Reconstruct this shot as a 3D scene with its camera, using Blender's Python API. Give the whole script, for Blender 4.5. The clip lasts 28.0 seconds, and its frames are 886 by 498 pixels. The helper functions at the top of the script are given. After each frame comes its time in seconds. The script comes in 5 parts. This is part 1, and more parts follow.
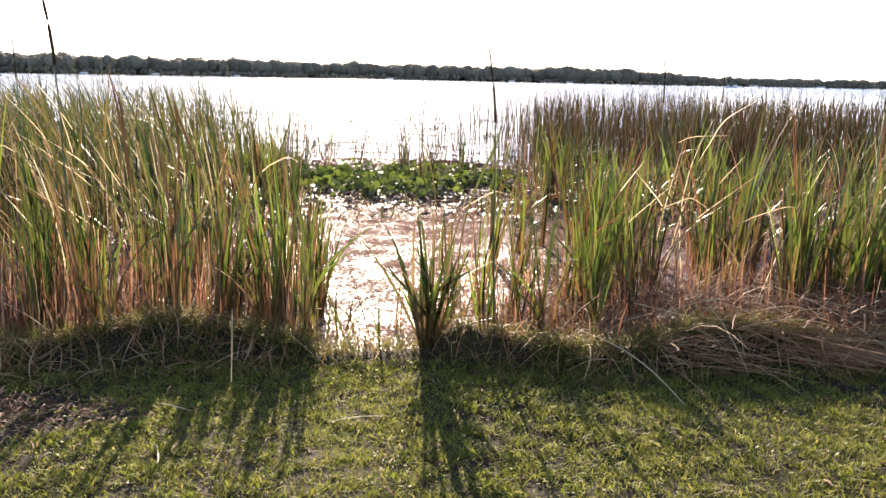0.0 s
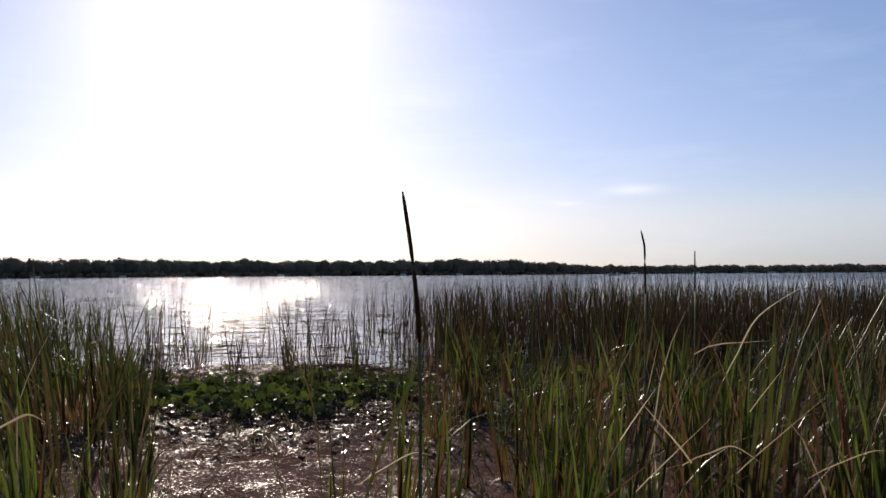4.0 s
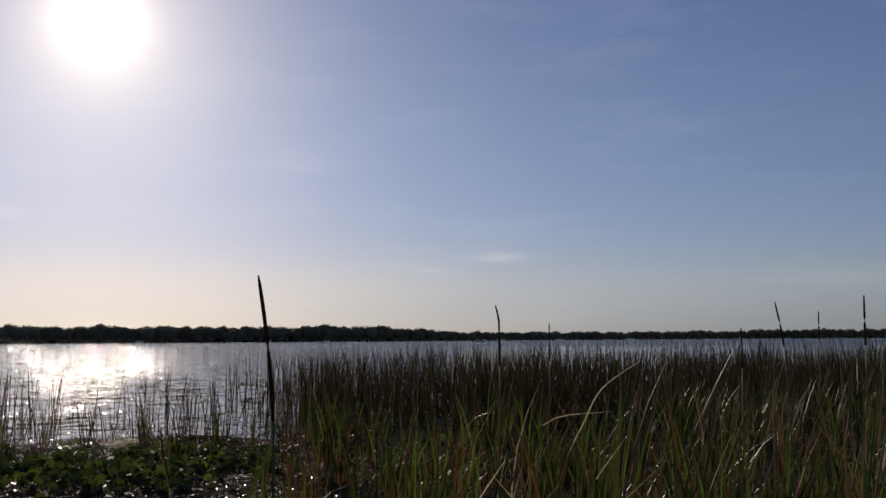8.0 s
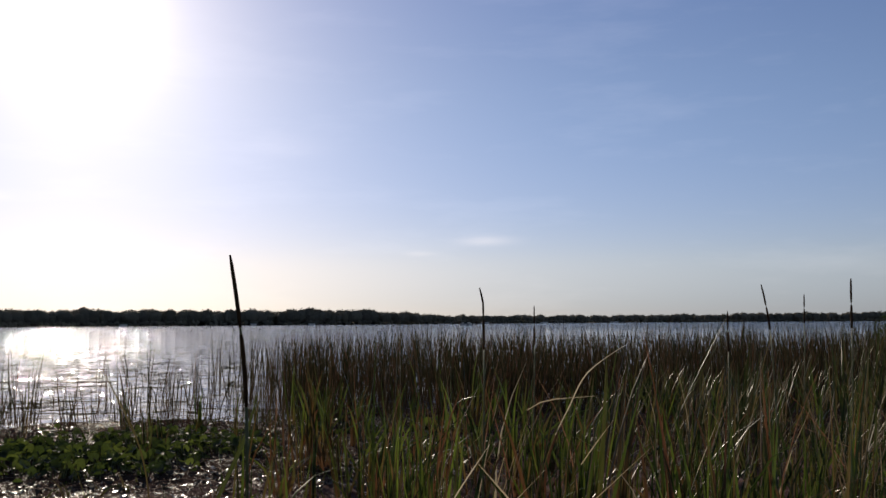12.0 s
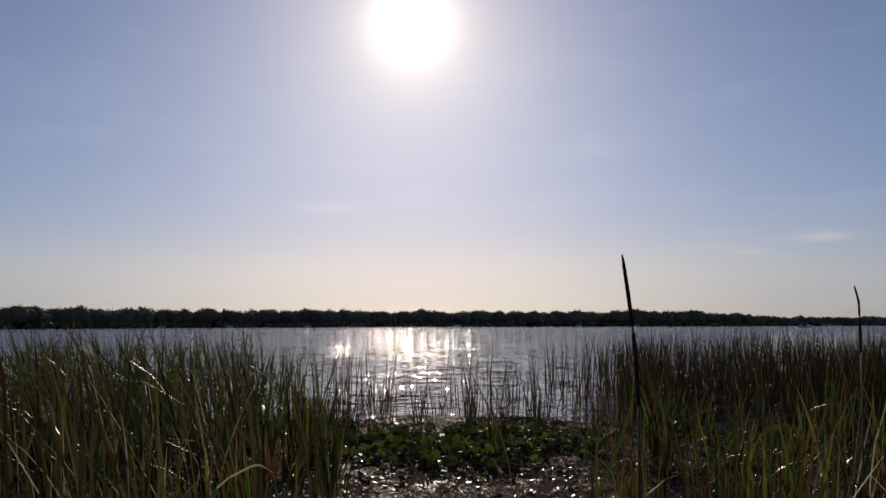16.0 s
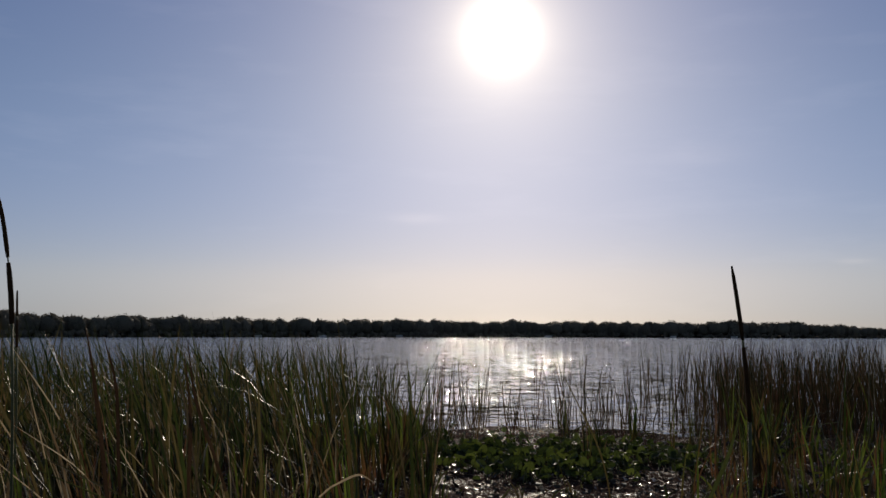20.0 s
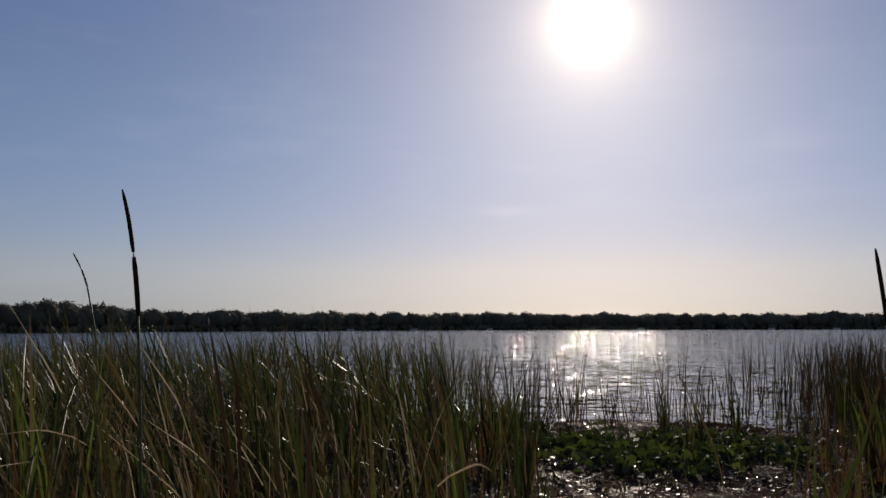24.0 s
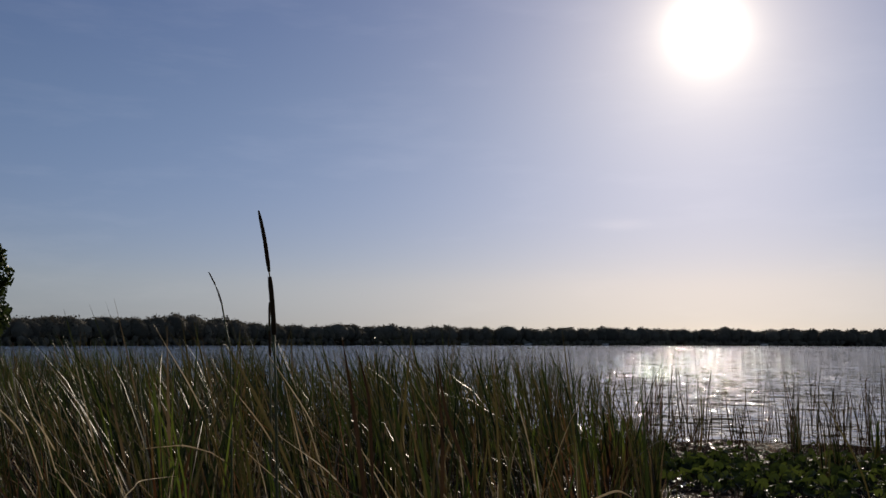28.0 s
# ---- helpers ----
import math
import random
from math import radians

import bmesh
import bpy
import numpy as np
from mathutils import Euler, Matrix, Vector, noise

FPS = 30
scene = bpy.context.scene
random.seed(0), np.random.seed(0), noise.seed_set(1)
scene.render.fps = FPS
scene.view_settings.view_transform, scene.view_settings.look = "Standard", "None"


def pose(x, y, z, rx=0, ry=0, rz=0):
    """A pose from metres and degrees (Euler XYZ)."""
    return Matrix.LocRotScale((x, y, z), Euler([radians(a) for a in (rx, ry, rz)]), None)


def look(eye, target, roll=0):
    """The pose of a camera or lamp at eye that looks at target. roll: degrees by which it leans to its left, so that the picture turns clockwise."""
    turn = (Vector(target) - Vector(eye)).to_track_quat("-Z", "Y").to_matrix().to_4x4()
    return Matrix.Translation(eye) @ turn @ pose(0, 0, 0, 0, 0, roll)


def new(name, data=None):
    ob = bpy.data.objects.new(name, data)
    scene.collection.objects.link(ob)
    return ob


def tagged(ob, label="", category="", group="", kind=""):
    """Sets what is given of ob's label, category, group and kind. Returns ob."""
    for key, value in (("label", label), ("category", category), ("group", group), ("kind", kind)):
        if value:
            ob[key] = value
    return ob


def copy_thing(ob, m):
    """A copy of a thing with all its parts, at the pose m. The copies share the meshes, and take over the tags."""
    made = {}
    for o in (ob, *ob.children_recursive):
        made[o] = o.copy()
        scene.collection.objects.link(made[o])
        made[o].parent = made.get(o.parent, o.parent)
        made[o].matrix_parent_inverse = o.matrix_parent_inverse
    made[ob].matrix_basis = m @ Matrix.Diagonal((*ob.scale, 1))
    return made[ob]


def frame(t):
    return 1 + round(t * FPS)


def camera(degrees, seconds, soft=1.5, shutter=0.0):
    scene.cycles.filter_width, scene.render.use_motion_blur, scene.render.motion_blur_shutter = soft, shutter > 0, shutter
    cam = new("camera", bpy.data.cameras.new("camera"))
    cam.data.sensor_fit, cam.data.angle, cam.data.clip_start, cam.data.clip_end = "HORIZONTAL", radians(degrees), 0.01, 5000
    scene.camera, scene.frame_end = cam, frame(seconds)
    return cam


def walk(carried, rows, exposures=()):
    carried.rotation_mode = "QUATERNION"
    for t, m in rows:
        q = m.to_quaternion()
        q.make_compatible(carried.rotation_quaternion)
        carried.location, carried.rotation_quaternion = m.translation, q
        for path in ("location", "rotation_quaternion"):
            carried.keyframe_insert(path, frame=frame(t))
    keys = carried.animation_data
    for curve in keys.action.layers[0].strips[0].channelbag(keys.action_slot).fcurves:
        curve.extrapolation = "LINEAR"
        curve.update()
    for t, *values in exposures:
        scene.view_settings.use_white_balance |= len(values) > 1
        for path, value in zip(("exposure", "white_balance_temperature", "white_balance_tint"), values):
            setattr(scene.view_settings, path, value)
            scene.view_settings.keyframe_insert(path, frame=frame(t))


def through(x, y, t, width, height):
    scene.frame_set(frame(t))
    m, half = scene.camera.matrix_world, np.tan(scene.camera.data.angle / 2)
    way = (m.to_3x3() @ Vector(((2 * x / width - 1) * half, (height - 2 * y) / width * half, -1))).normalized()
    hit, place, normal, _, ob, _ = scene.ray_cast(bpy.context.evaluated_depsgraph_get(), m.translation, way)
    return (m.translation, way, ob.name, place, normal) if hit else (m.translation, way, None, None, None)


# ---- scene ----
cam = camera(51.4, 28.0)
PATH = [
    (0, (1.533, 1.228, 1.620), (1.649, 3.191, 1.254), 1.2),
    (0.5, (1.521, 1.708, 1.571), (1.648, 3.667, 1.186), 0.2),
    (1, (1.559, 2.138, 1.557), (1.668, 4.089, 1.133), 1.1),
    (1.5, (1.540, 2.530, 1.546), (1.704, 4.482, 1.145), 0.9),
    (2, (1.591, 2.878, 1.517), (1.751, 4.833, 1.131), 0.3),
    (2.5, (1.641, 3.183, 1.516), (1.790, 5.145, 1.158), 1.1),
    (3, (1.639, 3.416, 1.528), (1.854, 5.393, 1.312), 0.3),
    (3.5, (1.671, 3.514, 1.555), (1.985, 5.489, 1.507), 0.5),
    (4, (1.720, 3.606, 1.581), (2.063, 5.576, 1.632), -0.3),
    (4.5, (1.720, 3.610, 1.601), (2.126, 5.566, 1.702), 0.0),
    (6.5, (1.771, 3.612, 1.618), (2.241, 5.548, 1.791), -0.1),
    (7, (1.719, 3.528, 1.619), (2.215, 5.457, 1.807), -0.1),
    (7.5, (1.727, 3.495, 1.620), (2.266, 5.411, 1.819), 0.2),
    (8, (1.730, 3.464, 1.618), (2.348, 5.357, 1.811), -0.3),
    (8.5, (1.739, 3.452, 1.616), (2.467, 5.305, 1.805), -0.1),
    (9, (1.757, 3.435, 1.614), (2.588, 5.245, 1.797), -0.3),
    (9.5, (1.768, 3.428, 1.612), (2.647, 5.216, 1.786), -0.0),
    (10, (1.778, 3.451, 1.611), (2.651, 5.242, 1.778), -0.7),
    (10.5, (1.775, 3.465, 1.612), (2.615, 5.273, 1.779), -0.7),
    (11, (1.772, 3.478, 1.613), (2.565, 5.307, 1.771), -0.7),
    (11.5, (1.773, 3.518, 1.615), (2.510, 5.370, 1.770), -0.7),
    (12, (1.773, 3.561, 1.616), (2.422, 5.446, 1.773), -0.3),
    (12.5, (1.754, 3.599, 1.614), (2.308, 5.514, 1.776), -0.7),
    (13, (1.729, 3.615, 1.614), (2.187, 5.555, 1.774), -0.3),
    (13.5, (1.717, 3.637, 1.617), (2.081, 5.598, 1.772), -0.4),
    (15.5, (1.624, 3.559, 1.612), (1.662, 5.552, 1.773), 0.1),
    (16, (1.604, 3.575, 1.611), (1.571, 5.568, 1.773), -0.1),
    (16.5, (1.587, 3.570, 1.609), (1.509, 5.562, 1.772), -0.2),
    (17, (1.576, 3.558, 1.608), (1.477, 5.549, 1.773), -0.1),
    (17.5, (1.568, 3.551, 1.612), (1.442, 5.540, 1.776), -0.2),
    (18, (1.560, 3.548, 1.619), (1.412, 5.536, 1.786), -0.2),
    (18.5, (1.562, 3.552, 1.621), (1.389, 5.537, 1.793), -0.3),
    (19, (1.566, 3.556, 1.620), (1.369, 5.538, 1.799), -0.1),
    (19.5, (1.573, 3.566, 1.618), (1.363, 5.546, 1.799), -0.1),
    (20, (1.573, 3.580, 1.616), (1.344, 5.559, 1.800), 0.2),
    (20.5, (1.566, 3.575, 1.613), (1.316, 5.552, 1.790), 0.4),
    (21, (1.556, 3.580, 1.612), (1.283, 5.554, 1.782), 0.4),
    (21.5, (1.543, 3.616, 1.611), (1.243, 5.586, 1.776), 0.3),
    (23.5, (1.494, 3.530, 1.595), (1.099, 5.485, 1.744), 0.2),
    (24, (1.481, 3.584, 1.603), (1.061, 5.532, 1.772), -0.1),
    (24.5, (1.469, 3.637, 1.612), (1.012, 5.576, 1.787), -0.2),
    (25, (1.462, 3.648, 1.616), (0.979, 5.580, 1.796), -0.0),
    (25.5, (1.462, 3.650, 1.616), (0.952, 5.575, 1.798), -0.3),
    (26, (1.454, 3.646, 1.617), (0.920, 5.564, 1.801), -0.3),
    (26.5, (1.441, 3.631, 1.616), (0.874, 5.540, 1.803), -0.2),
    (27, (1.437, 3.627, 1.617), (0.838, 5.526, 1.808), -0.4),
    (27.5, (1.426, 3.624, 1.620), (0.796, 5.513, 1.816), -0.2),
    (28, (1.398, 3.614, 1.624), (0.742, 5.493, 1.824), 0.2),
]
walk(cam, [(t, look(eye, target, roll)) for t, eye, target, roll in PATH],
     exposures=[(0, 3.2, 7700, 15), (2.5, 3.2, 7700, 15), (3.0, 3.1, 7600, 15), (3.5, 1.85, 7150, 13), (4.0, 0.78, 7100, 14), (4.5, 0.35, 7080, 12), (6.5, -0.08, 7080, 12),
                (8.5, -0.08, 7080, 12), (9.5, 0.05, 7080, 12), (11.0, 0.44, 7080, 12), (12.3, 0.45, 7080, 12), (13.0, 0.2, 7080, 12), (15.5, -0.12, 7080, 12), (28, -0.13, 7080, 12)])

# ---- world and sun ----
SUN_AZ, SUN_EL = radians(-2.9), radians(18.4)          # azimuth from +y towards +x
SUN_DIR = Vector((math.sin(SUN_AZ) * math.cos(SUN_EL), math.cos(SUN_AZ) * math.cos(SUN_EL), math.sin(SUN_EL)))


def make_world():
    w = bpy.data.worlds.new("sky")
    scene.world = w
    w.use_nodes = True
    nt = w.node_tree
    nt.nodes.clear()
    N, L = nt.nodes.new, nt.links.new
    out, bg = N("ShaderNodeOutputWorld"), N("ShaderNodeBackground")
    sky = N("ShaderNodeTexSky")
    sky.sky_type, sky.sun_disc = 'NISHITA', False
    sky.sun_elevation, sky.sun_rotation = SUN_EL, SUN_AZ
    sky.air_density, sky.dust_density, sky.ozone_density, sky.altitude = 1.0, 0.25, 2.5, 0
    tc = N("ShaderNodeTexCoord")
    dot = N("ShaderNodeVectorMath")
    dot.operation = 'DOT_PRODUCT'
    dot.inputs[1].default_value = SUN_DIR
    L(tc.outputs["Generated"], dot.inputs[0])
    ang = N("ShaderNodeMath")
    ang.operation = 'ARCCOSINE'
    L(dot.outputs["Value"], ang.inputs[0])

    def glow(width, gain, color):
        """A round glow about the sun: gain * exp(-(angle / width) ** 1.5)."""
        a = N("ShaderNodeMath"); a.operation = 'DIVIDE'; a.inputs[1].default_value = radians(width)
        b = N("ShaderNodeMath"); b.operation = 'POWER'; b.inputs[1].default_value = 1.5
        c = N("ShaderNodeMath"); c.operation = 'MULTIPLY'; c.inputs[1].default_value = -1
        d = N("ShaderNodeMath"); d.operation = 'EXPONENT'
        e = N("ShaderNodeVectorMath"); e.operation = 'SCALE'
        e.inputs[0].default_value = [v * gain for v in color]
        L(ang.outputs[0], a.inputs[0]); L(a.outputs[0], b.inputs[0]); L(b.outputs[0], c.inputs[0])
        L(c.outputs[0], d.inputs[0]); L(d.outputs[0], e.inputs["Scale"])
        return e.outputs[0]

    # thin high cloud, stretched flat
    mp = N("ShaderNodeMapping")
    mp.inputs["Scale"].default_value = (2.2, 2.2, 11)
    L(tc.outputs["Generated"], mp.inputs[0])
    nz = N("ShaderNodeTexNoise")
    nz.inputs["Scale"].default_value, nz.inputs["Detail"].default_value, nz.inputs["Roughness"].default_value = 2.3, 6, 0.6
    L(mp.outputs[0], nz.inputs["Vector"])
    mr = N("ShaderNodeMapRange")
    mr.inputs["From Min"].default_value, mr.inputs["From Max"].default_value = 0.52, 0.85
    L(nz.outputs["Fac"], mr.inputs["Value"])
    cl = N("ShaderNodeVectorMath"); cl.operation = 'SCALE'
    cl.inputs[0].default_value = (0.75, 0.7, 0.7)
    L(mr.outputs[0], cl.inputs["Scale"])

    tint = N("ShaderNodeVectorMath"); tint.operation = 'MULTIPLY'
    L(sky.outputs[0], tint.inputs[0])
    # hazy, cooler air low over the horizon
    up = N("ShaderNodeSeparateXYZ")
    L(tc.outputs["Generated"], up.inputs[0])
    low = N("ShaderNodeValToRGB")
    low.color_ramp.interpolation = 'EASE'
    low.color_ramp.elements[0].position, low.color_ramp.elements[0].color = 0.0, (0.50, 0.64, 1.16, 1)
    low.color_ramp.elements[1].position, low.color_ramp.elements[1].color = 0.26, (0.88, 0.89, 1.10, 1)
    low.color_ramp.elements.new(0.07).color = (0.79, 0.79, 1.07, 1)
    low.color_ramp.elements.new(0.36).color = (0.87, 0.885, 1.12, 1)
    low.color_ramp.elements.new(0.75).color = (1.05, 0.95, 0.82, 1)
    L(up.outputs["Z"], low.inputs["Fac"]); L(low.outputs["Color"], tint.inputs[1])
    total = tint.outputs[0]

    def wisp(az, el, wide, tall, gain):
        """A small thin cloud about a point of the sky, in degrees."""
        a, e = radians(az), radians(el)
        right, top = (math.cos(a), -math.sin(a), 0), (-math.sin(a) * math.sin(e), -math.cos(a) * math.sin(e), math.cos(e))
        sq = []
        for axis, size in ((right, wide), (top, tall)):
            d = N("ShaderNodeVectorMath"); d.operation = 'DOT_PRODUCT'
            d.inputs[1].default_value = axis
            L(tc.outputs["Generated"], d.inputs[0])
            k = N("ShaderNodeMath"); k.operation = 'DIVIDE'; k.inputs[1].default_value = math.sin(radians(size))
            q = N("ShaderNodeMath"); q.operation = 'POWER'; q.inputs[1].default_value = 2
            ab = N("ShaderNodeMath"); ab.operation = 'ABSOLUTE'
            L(d.outputs["Value"], k.inputs[0]); L(k.outputs[0], ab.inputs[0]); L(ab.outputs[0], q.inputs[0])
            sq.append(q.outputs[0])
        add = N("ShaderNodeMath"); add.operation = 'ADD'
        L(sq[0], add.inputs[0]); L(sq[1], add.inputs[1])
        neg = N("ShaderNodeMath"); neg.operation = 'MULTIPLY'; neg.inputs[1].default_value = -1
        ex = N("ShaderNodeMath"); ex.operation = 'EXPONENT'
        soft = N("ShaderNodeMath"); soft.operation = 'MULTIPLY'
        L(add.outputs[0], neg.inputs[0]); L(neg.outputs[0], ex.inputs[0]); L(ex.outputs[0], soft.inputs[0]); L(nz.outputs["Fac"], soft.inputs[1])
        sc = N("ShaderNodeVectorMath"); sc.operation = 'SCALE'
        sc.inputs[0].default_value = (gain, gain * 0.80, gain * 0.60)
        L(soft.outputs[0], sc.inputs["Scale"])
        return sc.outputs[0]

    for extra in (wisp(21.8, 5.0, 1.6, 0.28, 3.8), wisp(17.6, 4.2, 0.9, 0.14, 1.6), wisp(-8.3, 7.2, 1.5, 0.35, 1.6), wisp(9.5, 10.8, 2.5, 0.8, 0.9), glow(0.9, 110.0, (1.0, 0.93, 0.82)), glow(2.2, 14.0, (1.0, 0.90, 0.70)), glow(5.6, 6.2, (1.0, 0.86, 0.58)), glow(13, 2.25, (1.0, 0.91, 0.74)), cl.outputs[0]):
        add = N("ShaderNodeVectorMath"); add.operation = 'ADD'
        L(total, add.inputs[0]); L(extra, add.inputs[1])
        total = add.outputs[0]
    L(total, bg.inputs["Color"])
    bg.inputs["Strength"].default_value = 0.06
    L(bg.outputs[0], out.inputs[0])


make_world()
sun_data = bpy.data.lights.new("sun", 'SUN')
sun_data.energy, sun_data.angle, sun_data.color = 2.6, radians(0.55), (1.0, 0.91, 0.79)
sun = new("sun", sun_data)
sun.matrix_world = look(SUN_DIR * 50, (0, 0, 0))


# ---- materials ----
def material(name, base, rough=0.7, spread=0.25, scale=4.0, fine=40.0, bump=0.3, dist=0.01, spec=0.4, metal=0.0, tint=None):
    """Mottled colour at two scales with a fine relief, in metres."""
    m = bpy.data.materials.new(name)
    m.use_nodes = True
    nt = m.node_tree
    N, L = nt.nodes.new, nt.links.new
    p = nt.nodes["Principled BSDF"]
    p.inputs["Roughness"].default_value, p.inputs["Metallic"].default_value = rough, metal
    p.inputs["Specular IOR Level"].default_value = spec
    tc = N("ShaderNodeTexCoord")
    big, small = N("ShaderNodeTexNoise"), N("ShaderNodeTexNoise")
    big.inputs["Scale"].default_value, small.inputs["Scale"].default_value = scale, fine
    big.inputs["Detail"].default_value, small.inputs["Detail"].default_value = 4, 3
    L(tc.outputs["Object"], big.inputs["Vector"]); L(tc.outputs["Object"], small.inputs["Vector"])
    ramp = N("ShaderNodeValToRGB")
    second = tint or [c * (1 - 2 * spread) for c in base]
    ramp.color_ramp.elements[0].position, ramp.color_ramp.elements[1].position = 0.32, 0.68
    ramp.color_ramp.elements[0].color, ramp.color_ramp.elements[1].color = (*second, 1), (*base, 1)
    avg = N("ShaderNodeMath"); avg.operation = 'MULTIPLY_ADD'
    avg.inputs[1].default_value = 0.45
    half = N("ShaderNodeMath"); half.operation = 'MULTIPLY'; half.inputs[1].default_value = 0.55
    L(big.outputs["Fac"], half.inputs[0]); L(small.outputs["Fac"], avg.inputs[0]); L(half.outputs[0], avg.inputs[2])
    L(avg.outputs[0], ramp.inputs["Fac"])
    L(ramp.outputs["Color"], p.inputs["Base Color"])
    if bump:
        b = N("ShaderNodeBump")
        b.inputs["Strength"].default_value, b.inputs["Distance"].default_value = bump, dist
        L(avg.outputs[0], b.inputs["Height"])
        L(b.outputs["Normal"], p.inputs["Normal"])
    return m


def leaf_material(name, stops, base_brown=None, through=0.45, rough=0.45, reach=0.5, spec=0.2):
    """Leaf blades: a colour for every blade out of stops [(position, rgb)], dry towards the foot, light shining through."""
    m = bpy.data.materials.new(name)
    m.use_nodes = True
    nt = m.node_tree
    nt.nodes.clear()
    N, L = nt.nodes.new, nt.links.new
    out = N("ShaderNodeOutputMaterial")
    info, geo = N("ShaderNodeObjectInfo"), N("ShaderNodeNewGeometry")
    s = N("ShaderNodeMath"); s.operation = 'ADD'
    L(info.outputs["Random"], s.inputs[0]); L(geo.outputs["Random Per Island"], s.inputs[1])
    fr = N("ShaderNodeMath"); fr.operation = 'FRACT'
    L(s.outputs[0], fr.inputs[0])
    ramp = N("ShaderNodeValToRGB")
    ramp.color_ramp.interpolation = 'LINEAR'
    els = ramp.color_ramp.elements
    els[0].position, els[0].color = stops[0][0], (*stops[0][1], 1)
    els[1].position, els[1].color = stops[-1][0], (*stops[-1][1], 1)
    for pos, rgb in stops[1:-1]:
        els.new(pos).color = (*rgb, 1)
    L(fr.outputs[0], ramp.inputs["Fac"])
    color = ramp.outputs["Color"]
    tc = N("ShaderNodeTexCoord")
    nz = N("ShaderNodeTexNoise")
    nz.inputs["Scale"].default_value, nz.inputs["Detail"].default_value = 9, 4
    L(tc.outputs["Object"], nz.inputs["Vector"])
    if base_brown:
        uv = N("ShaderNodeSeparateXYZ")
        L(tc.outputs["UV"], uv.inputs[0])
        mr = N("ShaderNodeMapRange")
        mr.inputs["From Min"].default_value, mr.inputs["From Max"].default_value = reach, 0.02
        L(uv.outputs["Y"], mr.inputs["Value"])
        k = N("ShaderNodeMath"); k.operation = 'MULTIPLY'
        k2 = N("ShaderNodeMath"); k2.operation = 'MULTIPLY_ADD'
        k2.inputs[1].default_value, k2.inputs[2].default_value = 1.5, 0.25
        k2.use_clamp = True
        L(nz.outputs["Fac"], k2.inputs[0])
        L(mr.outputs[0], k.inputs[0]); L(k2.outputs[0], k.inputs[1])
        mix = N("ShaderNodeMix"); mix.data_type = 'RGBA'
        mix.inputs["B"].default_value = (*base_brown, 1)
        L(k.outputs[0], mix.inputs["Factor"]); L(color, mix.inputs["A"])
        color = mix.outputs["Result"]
    hsv = N("ShaderNodeHueSaturation")
    v = N("ShaderNodeMapRange")
    v.inputs["To Min"].default_value, v.inputs["To Max"].default_value = 0.6, 1.4
    L(nz.outputs["Fac"], v.inputs["Value"]); L(v.outputs[0], hsv.inputs["Value"]); L(color, hsv.inputs["Color"])
    p = N("ShaderNodeBsdfPrincipled")
    p.inputs["Roughness"].default_value, p.inputs["Specular IOR Level"].default_value = rough, spec
    L(hsv.outputs[0], p.inputs["Base Color"])
    tr = N("ShaderNodeBsdfTranslucent")
    br = N("ShaderNodeHueSaturation")
    br.inputs["Value"].default_value, br.inputs["Saturation"].default_value = 1.3, 0.98
    L(hsv.outputs[0], br.inputs["Color"]); L(br.outputs[0], tr.inputs["Color"])
    ms = N("ShaderNodeMixShader")
    ms.inputs[0].default_value = through
    L(p.outputs[0], ms.inputs[1]); L(tr.outputs[0], ms.inputs[2]); L(ms.outputs[0], out.inputs[0])
    return m


def ripple_normal(nt, coords, waves, gain=None):
    """An upright normal tilted at random by layers of ripples (size, slope)."""
    N, L = nt.nodes.new, nt.links.new
    total = None
    for size, slope in waves:
        nz = N("ShaderNodeTexNoise")
        nz.inputs["Scale"].default_value, nz.inputs["Detail"].default_value = size, 2
        L(coords, nz.inputs["Vector"])
        sub = N("ShaderNodeVectorMath"); sub.operation = 'SUBTRACT'
        sub.inputs[1].default_value = (0.5, 0.5, 0.5)
        L(nz.outputs["Color"], sub.inputs[0])
        mul = N("ShaderNodeVectorMath"); mul.operation = 'MULTIPLY'
        mul.inputs[1].default_value = (slope * 1.5, slope, 0)
        L(sub.outputs[0], mul.inputs[0])
        add = N("ShaderNodeVectorMath"); add.operation = 'ADD'
        add.inputs[1].default_value = (0, 0, 1)
        L(mul.outputs[0], add.inputs[0])
        if total:
            L(total, add.inputs[1])
        total = add.outputs[0]
    if gain:
        both, calm = N("ShaderNodeCombineXYZ"), N("ShaderNodeVectorMath")
        calm.operation = 'MULTIPLY'
        both.inputs["Z"].default_value = 1.0
        L(gain, both.inputs["X"]); L(gain, both.inputs["Y"]); L(total, calm.inputs[0]); L(both.outputs[0], calm.inputs[1])
        total = calm.outputs[0]
    unit = N("ShaderNodeVectorMath"); unit.operation = 'NORMALIZE'
    L(total, unit.inputs[0])
    return unit.outputs[0]


